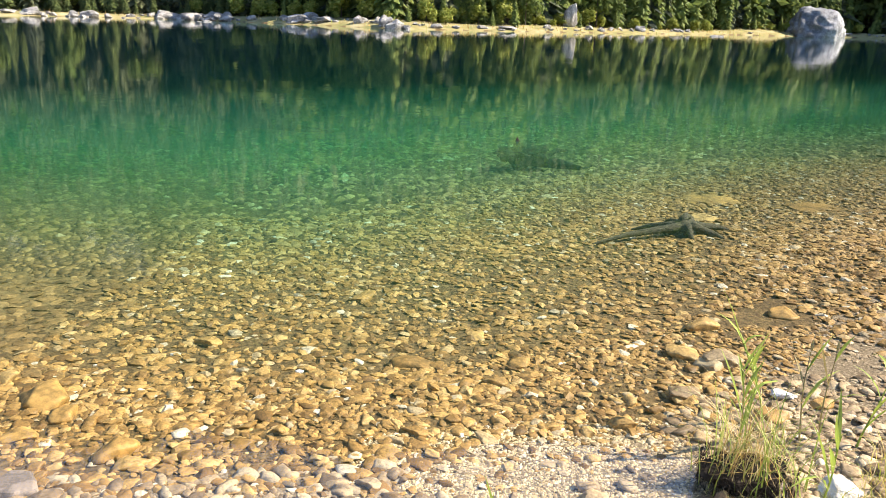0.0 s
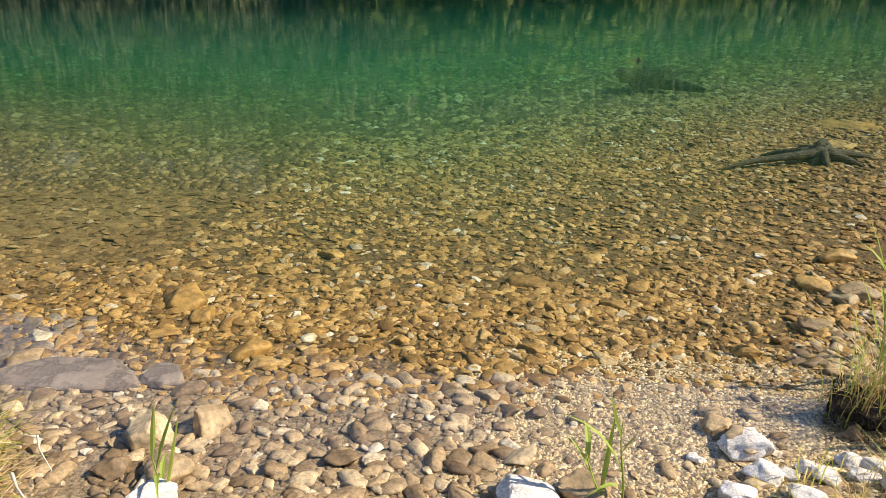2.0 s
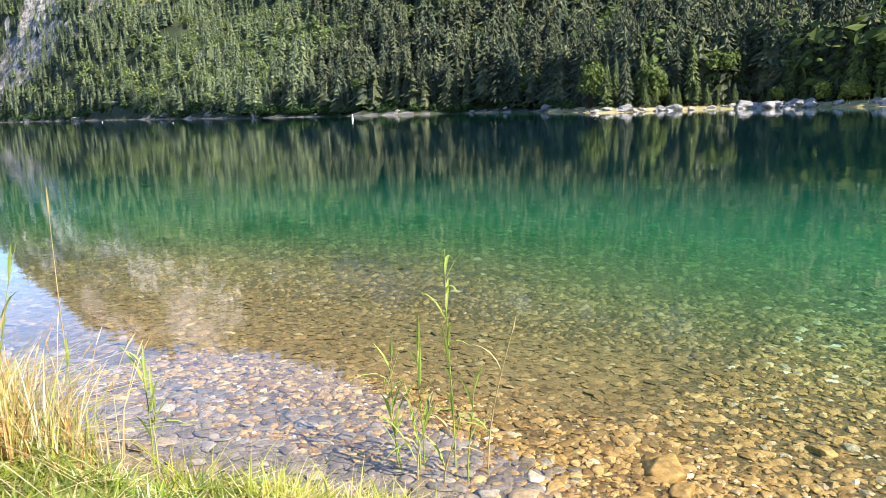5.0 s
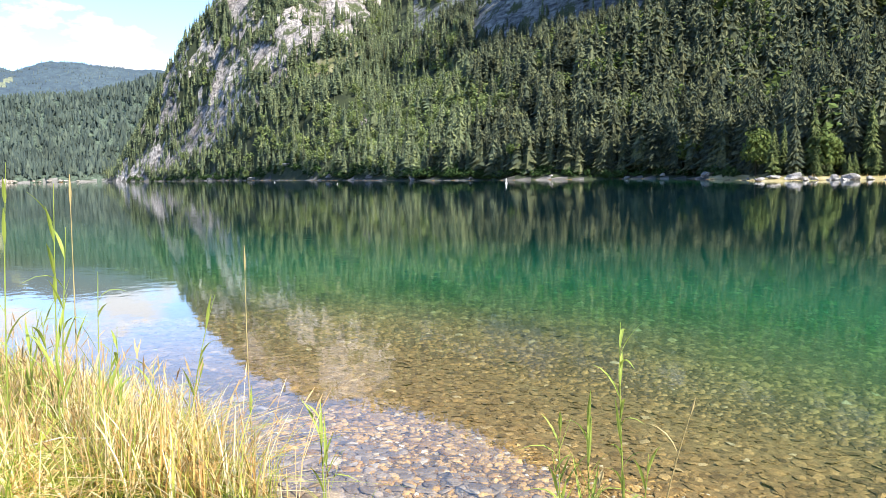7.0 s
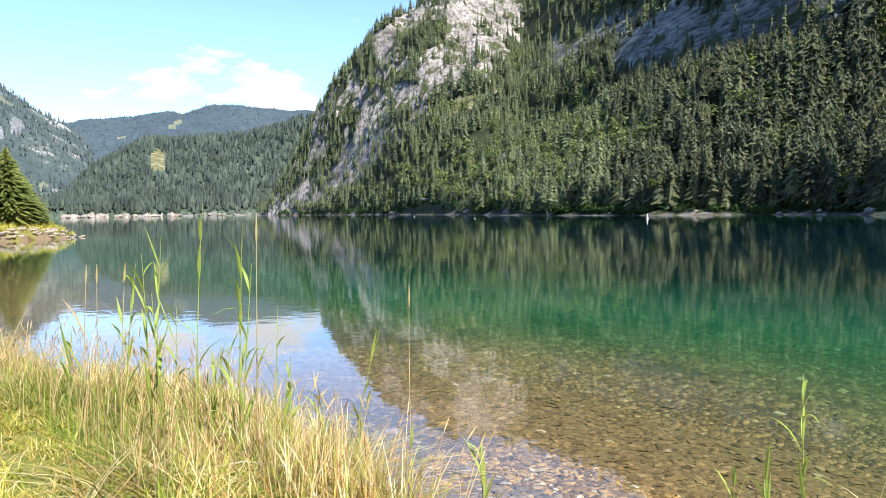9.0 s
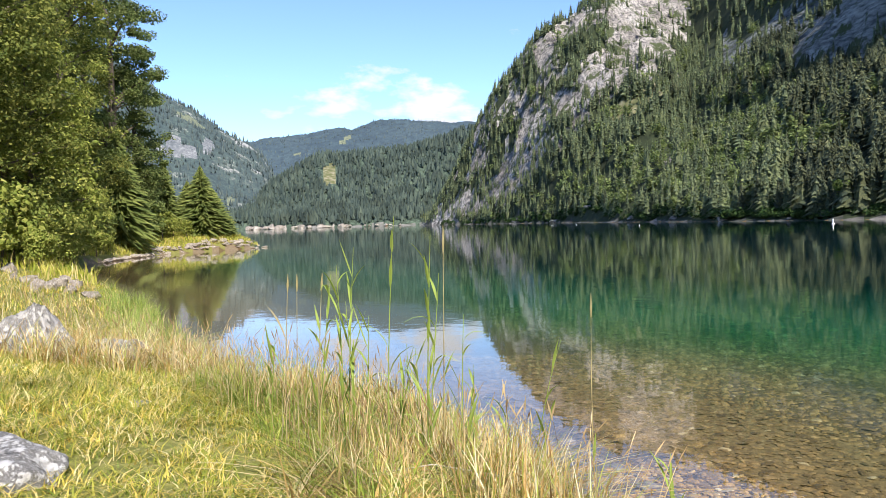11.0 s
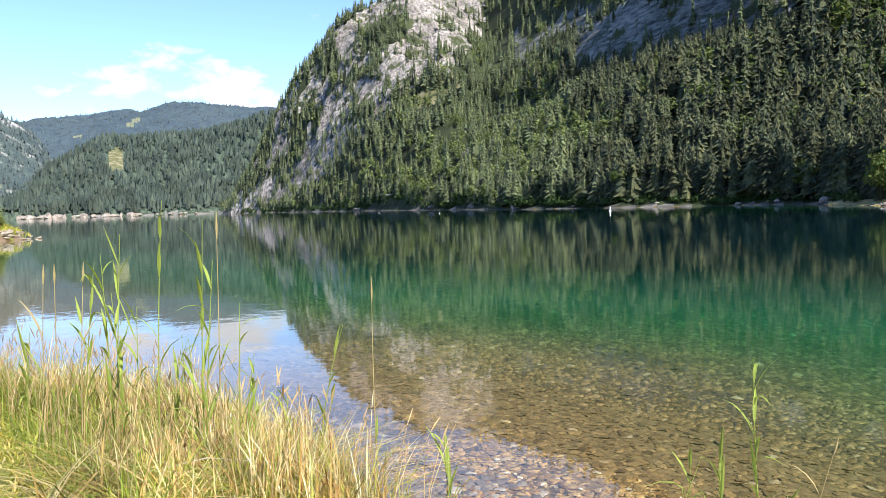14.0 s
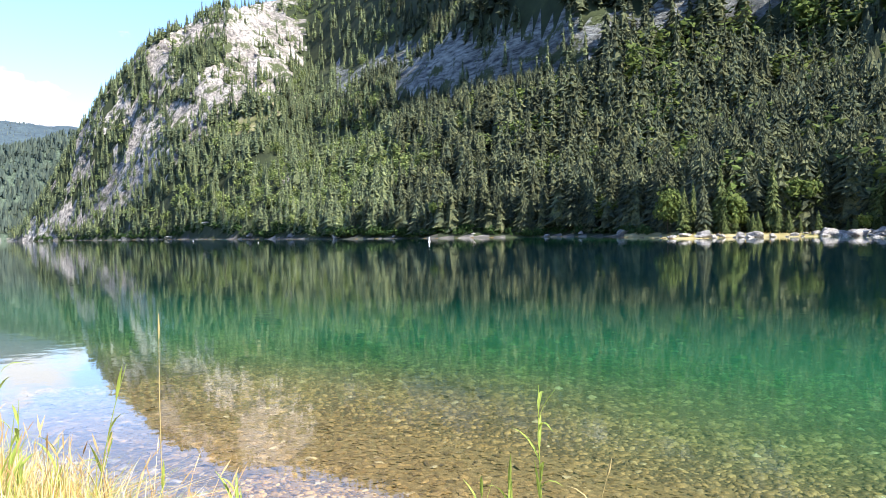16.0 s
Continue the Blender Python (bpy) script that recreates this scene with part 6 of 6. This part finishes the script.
def strip(points, widths, up=(0, 0, 1)):
    """A leaf: a folded ribbon along points."""
    v, f = [], []
    pts = [Vector(p) for p in points]
    for i, (p, w) in enumerate(zip(pts, widths)):
        a = (pts[min(i + 1, len(pts) - 1)] - pts[max(i - 1, 0)]).normalized()
        s = a.cross(Vector(up))
        s = s.normalized() if s.length > 1e-4 else Vector((1, 0, 0))
        n = s.cross(a)
        v += [tuple(p - s * w), tuple(p - n * w * 0.3), tuple(p + s * w)]
    for i in range(len(pts) - 1):
        b = 3 * i
        f += [(b, b + 1, b + 4), (b, b + 4, b + 3), (b + 1, b + 2, b + 5), (b + 1, b + 5, b + 4)]
    return np.array(v), np.array(f)


def reed(x, y, h, lean, toward, leaves, straw=False, seed=0, z=None):
    """One reed: a jointed stem with long leaves that fold over."""
    rng = random.Random(seed)
    zz = max(float(height(np.array([x]), np.array([y]))[0]), -0.1) if z is None else z
    root = tagged(new("reed"), "dry straw-coloured reed stalk at the water's edge" if straw else "slender green reed with folded leaves at the water's edge", "reed", "reeds at the shore")
    root.location = (x, y, zz - 0.03)
    dx, dy = -math.sin(radians(toward)) * lean * h, math.cos(radians(toward)) * lean * h
    at = lambda t: Vector((dx * t ** 1.6 + 0.012 * math.sin(5 * t + seed), dy * t ** 1.6, h * t))
    n = 9
    sv, sf = tube([at(i / n) for i in range(n + 1)], [0.006 * (1.05 - 0.75 * i / n) for i in range(n + 1)], 5)
    mesh_part("stem", sv, sf, M_STRAW if straw else M_REED, root, is_smooth=True)
    for k in range(leaves):
        t = 0.25 + 0.7 * (k + rng.uniform(0, 0.6)) / max(leaves, 1)
        p = at(min(t, 0.97))
        a = rng.uniform(0, 2 * math.pi)
        L = rng.uniform(0.20, 0.42) * (1.15 - 0.4 * t)
        out = Vector((math.cos(a), math.sin(a), 0))
        fold = rng.choice((0.0, 0.15, 0.3, 0.5, 0.9))
        pts = [p + out * L * s * (0.35 + 0.5 * s * fold) + Vector((0, 0, L * (s - fold * s * s * 0.9))) for s in (0, 0.25, 0.5, 0.75, 1.0)]
        lv, lf = strip(pts, [0.004, 0.0105, 0.0105, 0.006, 0.0006])
        mesh_part("leaf", lv, lf, M_STRAW if straw and k % 2 else M_REED, root)
    if straw:
        hv, hf = tube([at(0.93), at(0.97), at(1.03)], [0.004, 0.009, 0.002], 5)
        mesh_part("seed_head", hv, hf, M_STRAW, root)
    return root


def build_reeds():
    # by the tongue
    reed(-3.25, 3.12, 1.42, 0.03, 60, 12, seed=1)
    reed(-3.55, 2.92, 0.80, 0.10, 50, 6, seed=2)
    reed(-3.03, 3.18, 1.02, 0.16, -60, 2, True, seed=3)
    reed(-3.08, 3.06, 0.72, 0.06, -80, 5, seed=4)
    reed(-3.38, 2.96, 0.45, 0.12, 120, 4, seed=5)
    for k, (x, y, h, lean, to, n, st) in enumerate(((-3.42, 3.02, 0.85, 0.08, 40, 8, False), (-3.48, 2.88, 0.62, 0.16, 100, 7, False), (-3.30, 2.84, 0.55, 0.2, -20, 6, True), (-3.15, 2.92, 0.48, 0.25, -90, 5, True))):
        reed(x, y, h, lean, to, n, st, 70 + k)
    reed(-4.55, 1.85, 0.78, 0.04, 60, 6, seed=6)
    reed(-4.72, 1.95, 0.45, 0.10, 0, 4, seed=7)
    # the stand in the dry grass
    reed(-5.36, 1.75, 1.72, 0.02, 60, 1, True, seed=8)
    for k, (x, y, h, lean, to, n, st) in enumerate(((-6.26, -0.29, 1.30, 0.04, -4, 2, True), (-6.25, -0.20, 1.32, 0.02, -5, 1, True), (-6.13, -0.05, 1.39, 0.08, -7, 7, False),
                                                  (-6.11, 0.13, 1.49, 0.02, 172, 9, False), (-6.11, 0.15, 1.62, 0.05, -9, 8, False), (-6.04, -0.08, 1.35, 0.05, -6, 3, True),
                                                  (-5.37, 0.29, 1.82, 0.05, -12, 5, False), (-5.69, 0.23, 1.16, 0.02, -10, 7, False), (-5.32, 0.55, 1.75, 0.03, -15, 8, False),
                                                  (-5.31, 0.56, 1.50, 0.06, -15, 7, False), (-5.29, 0.65, 1.77, 0.02, -16, 1, True), (-5.26, 0.75, 1.27, 0.04, -17, 6, False),
                                                  (-5.67, 1.40, 1.28, 0.19, -23, 4, False), (-5.42, 0.56, 1.01, 0.05, 166, 7, False), (-5.35, 0.81, 0.87, 0.08, -17, 6, False),
                                                  (-6.36, -0.39, 0.86, 0.06, -3, 5, False), (-5.46, 1.11, 0.78, 0.05, -20, 5, False), (-5.90, 0.17, 1.24, 0.03, 171, 7, False),
                                                  (-5.60, 0.95, 0.95, 0.10, 60, 6, False), (-5.75, 0.45, 0.90, 0.12, -60, 6, False), (-5.95, 0.60, 1.00, 0.08, 100, 6, False), (-5.15, 1.20, 0.80, 0.20, -40, 5, False))):
        reed(x, y, h, lean, to, n, st, 20 + k)
    # on the stony beach
    reed(1.85, 3.78, 0.62, 0.35, 55, 6, seed=51)
    reed(1.95, 3.55, 0.60, 0.06, 0, 3, True, seed=52)
    reed(2.08, 3.58, 0.58, 0.05, -20, 3, True, seed=53)
    reed(1.62, 3.45, 0.55, 0.16, 60, 8, seed=54)
    reed(2.25, 3.5, 0.48, 0.25, -80, 6, seed=55)
    reed(1.78, 2.95, 0.40, 0.2, -60, 5, seed=56)
    reed(0.28, 2.35, 0.42, 0.05, 30, 4, seed=57)
    reed(0.22, 2.32, 0.30, 0.30, 80, 3, seed=58)
    reed(-1.42, 2.12, 0.25, 0.3, 80, 5, seed=59)


build_reeds()


def grass_tussock():
    """The dark root clod with its dry tuft, undercut by the water."""
    x, y = 1.52, 3.15
    z = float(height(np.array([x]), np.array([y]))[0])
    root = tagged(new("grass_tussock"), "undercut clod of black roots with a dry grass tuft", "tussock")
    root.location = (x, y, z)
    v, f = stone_proto(4, 140, 0.8)
    rng = np.random.default_rng(3)
    v = v * np.array([0.24, 0.22, 0.15]) + np.array([0, 0, 0.05])
    v += np.sin(v * 41 + 1.3).sum(1)[:, None] * np.array([0.008, 0.008, 0.006]) + rng.normal(0, 0.004, v.shape)
    mesh_part("clod", v, f, M_PEAT, root)

    def sown(n, reach, low, hi, width, bend, seg):
        a, q = rng.uniform(0, 6.28, n), np.sqrt(rng.uniform(0, 1, n)) * reach
        top = 0.03 + 0.09 * np.sqrt(np.clip(1 - (q / 0.24) ** 2, 0, 1))
        return blades(q * np.cos(a), q * 0.82 * np.sin(a), top, rng.uniform(low, hi, n) * rng.uniform(0.5, 1, n), np.full(n, width), rng.uniform(bend[0], bend[1], n), rng, seg)
    mesh_part("tuft", *sown(170, 0.17, 0.14, 0.65, 0.005, (0.1, 1.9), 4), M_DRY, root, "dry tangled straw")
    mesh_part("green_tuft", *sown(60, 0.30, 0.25, 0.8, 0.008, (0.1, 0.9), 4), M_REED, root)
    n = 420
    a = rng.uniform(2.2, 5.8, n)
    mesh_part("root_fringe", *blades(0.225 * np.cos(a), 0.19 * np.sin(a), rng.uniform(0.02, 0.17, n), -rng.uniform(0.03, 0.12, n), np.full(n, 0.004), rng.uniform(0.2, 1.6, n), rng, 3), M_PEAT, root)


grass_tussock()


def driftwood():
    """Bare pale twigs on the stones beside the tongue and in the straw."""
    for pts, q, label in ((((-1.98, 2.02, 0.16), (-1.90, 1.94, 0.17), (-1.80, 1.87, 0.15), (-1.66, 1.70, 0.13)), 0.007, "bleached bare twig lying on the beach stones"),
                          (((-2.06, 2.28, 0.13), (-1.98, 2.18, 0.15), (-1.88, 2.10, 0.12)), 0.005, "bleached bare twig lying on the beach stones"),
                          (((-5.2, 0.2, 0.72), (-5.0, 0.5, 0.80), (-4.75, 0.8, 0.78), (-4.5, 1.15, 0.70)), 0.005, "bent dry stem lying over the straw")):
        z0 = [max(p[2], float(height(np.array([p[0]]), np.array([p[1]]))[0]) + 0.02) for p in pts]
        v, f = tube([(p[0], p[1], z) for p, z in zip(pts, z0)], [q * (1 - 0.25 * i) for i in range(len(pts))], 6)
        tagged(new("twig", mesh_arrays("twig", v, f, M_TWIG, True)), label, "twig", "loose twigs")


M_TWIG = plain_noise("bleached_wood", [(0.3, (0.42, 0.36, 0.28)), (0.7, (0.70, 0.63, 0.52))], 30, 0.8, 0.002, stretch=(1, 1, 4))
driftwood()


def sunken_wood():
    """The stump with its roots, and the logs that lie deeper."""
    x, y = 2.87, 8.45
    z = float(height(np.array([x]), np.array([y]))[0])
    root = tagged(new("sunken_stump"), "sunken tree stump with spreading roots on the lake bed", "stump")
    root.location = (x, y, z)
    v, f = tube([(0, 0, -0.05), (0.0, 0, 0.08), (0.02, 0.02, 0.16), (0.03, 0.0, 0.19), (0.03, 0.0, 0.185)], [0.22, 0.14, 0.10, 0.085, 0.001], 11)
    mesh_part("butt", v, f, M_WOOD, root, is_smooth=True)
    for a, L, q in ((203, 1.25, 0.045), (165, 0.6, 0.05), (330, 0.5, 0.06), (20, 0.7, 0.05), (270, 0.4, 0.05), (95, 0.6, 0.045)):
        c, s = math.cos(radians(a)), math.sin(radians(a))
        v, f = tube([(0.08 * c, 0.08 * s, 0.10), (0.3 * L * c, 0.3 * L * s, 0.09), (0.65 * L * c, 0.65 * L * s + 0.05, 0.05), (L * c, L * s, 0.0)], [q * 1.4, q, q * 0.7, q * 0.2], 7)
        mesh_part("root", v, f, M_WOOD, root, is_smooth=True)
    for px, py, sz, yaw in ((1.6, 13.4, 0.5, 6), (-4.9, 20.5, 1.3, -8)):
        z = float(height(np.array([px]), np.array([py]))[0])
        log = tagged(new("sunken_log"), "dark waterlogged branch wood on the lake bed", "log", "sunken logs")
        log.matrix_world = pose(px, py, z + 0.12, 0, 0, yaw)
        v, f = tube([(-0.55 * sz, 0, 0.02), (0, 0.05, 0.13), (0.6 * sz, -0.05, 0.06), (1.7 * sz, -0.35, 0.0)], [0.20, 0.18, 0.12, 0.04], 8)
        mesh_part("trunk", v, f, M_PEAT, log, is_smooth=True)
        v, f = stone_proto(3, 210, 0.7, 0.3)
        v = v * np.array([0.42, 0.36, 0.36]) * (1 + 0.25 * np.sin(v * 9).sum(1))[:, None] + np.array([-0.5 * sz, 0, 0.15])
        mesh_part("root_ball", v, f, M_PEAT, log)
        for k, (bx, a, L) in enumerate(((-0.3, 70, 0.5), (0.1, 120, 0.6), (0.5, 40, 0.8), (-0.5, 160, 0.4))):
            c, s = math.cos(radians(a)), math.sin(radians(a))
            v, f = tube([(bx * sz, 0, 0.1), (bx * sz + 0.5 * L * c, 0.5 * L * s, 0.2), (bx * sz + L * c, L * s, 0.16)], [0.06, 0.04, 0.012], 6)
            mesh_part("branch", v, f, M_PEAT, log, is_smooth=True)


sunken_wood()


def buoys():
    def lathe(profile, seg=14):
        v, f = [], []
        for q, z in profile:
            v += [(q * math.cos(2 * math.pi * i / seg), q * math.sin(2 * math.pi * i / seg), z) for i in range(seg)]
        for k in range(len(profile) - 1):
            for i in range(seg):
                j = (i + 1) % seg
                f += [(k * seg + i, k * seg + j, (k + 1) * seg + j), (k * seg + i, (k + 1) * seg + j, (k + 1) * seg + i)]
        return np.array(v), np.array(f)
    for a, r, s in ((47.4, 158, 0.75), (60.0, 210, 0.3), (64.5, 300, 0.4)):
        x, y = polar(a, r)
        root = tagged(new("buoy"), "white marker buoy floating on the lake", "buoy", "buoys")
        root.location = (x, y, 0)
        root.scale = (s, s, s)
        mesh_part("float", *lathe([(0.02, -0.3), (0.30, -0.25), (0.36, 0.0), (0.33, 0.18), (0.12, 0.28)]), M_WHITE, root, is_smooth=True)
        mesh_part("pillar", *lathe([(0.16, 0.22), (0.15, 1.15), (0.09, 1.28), (0.01, 1.32)]), M_WHITE, root, is_smooth=True)


buoys()


def nearest_stones():
    """The cobbles close to the camera, each on its own."""
    rng = random.Random(77)
    # dry also covers stones under thin water, as painted sky sheen
    dry = [mesh_arrays("stone", *p, M_STONE_DRY_SHEEN_SINGLE, True) for p in CHIPS]
    wet = [mesh_arrays("stone", *p, M_STONE_SINGLE, True) for p in CHIPS]
    made = 0
    while made < 300:
        x, y = rng.uniform(-3.0, 1.6), rng.uniform(2.0, 4.6)
        d = float(shore_distance(np.array([x]), np.array([y]))[0])
        if d > 0.45 or d < -1.9 or (x < -1.7 and d > 0.0) or math.hypot((x - 0.75) / 0.9, (y - 3.0) / 0.7) < 1:
            continue
        s = rng.lognormvariate(math.log(0.088), 0.38)
        k = rng.randrange(len(CHIPS))
        ob = new("stone", (dry if d > -0.8 else wet)[k])
        z = float(height(np.array([x]), np.array([y]))[0])
        ob.matrix_world = pose(x, y, z + s * 0.08, rng.gauss(0, 8), rng.gauss(0, 8), rng.uniform(0, 360)) @ Matrix.Diagonal((s / 2 * rng.uniform(0.9, 1.25), s / 2, s / 2 * rng.uniform(0.8, 1.2), 1))
        ob.parent = GROUND
        made += 1


nearest_stones()
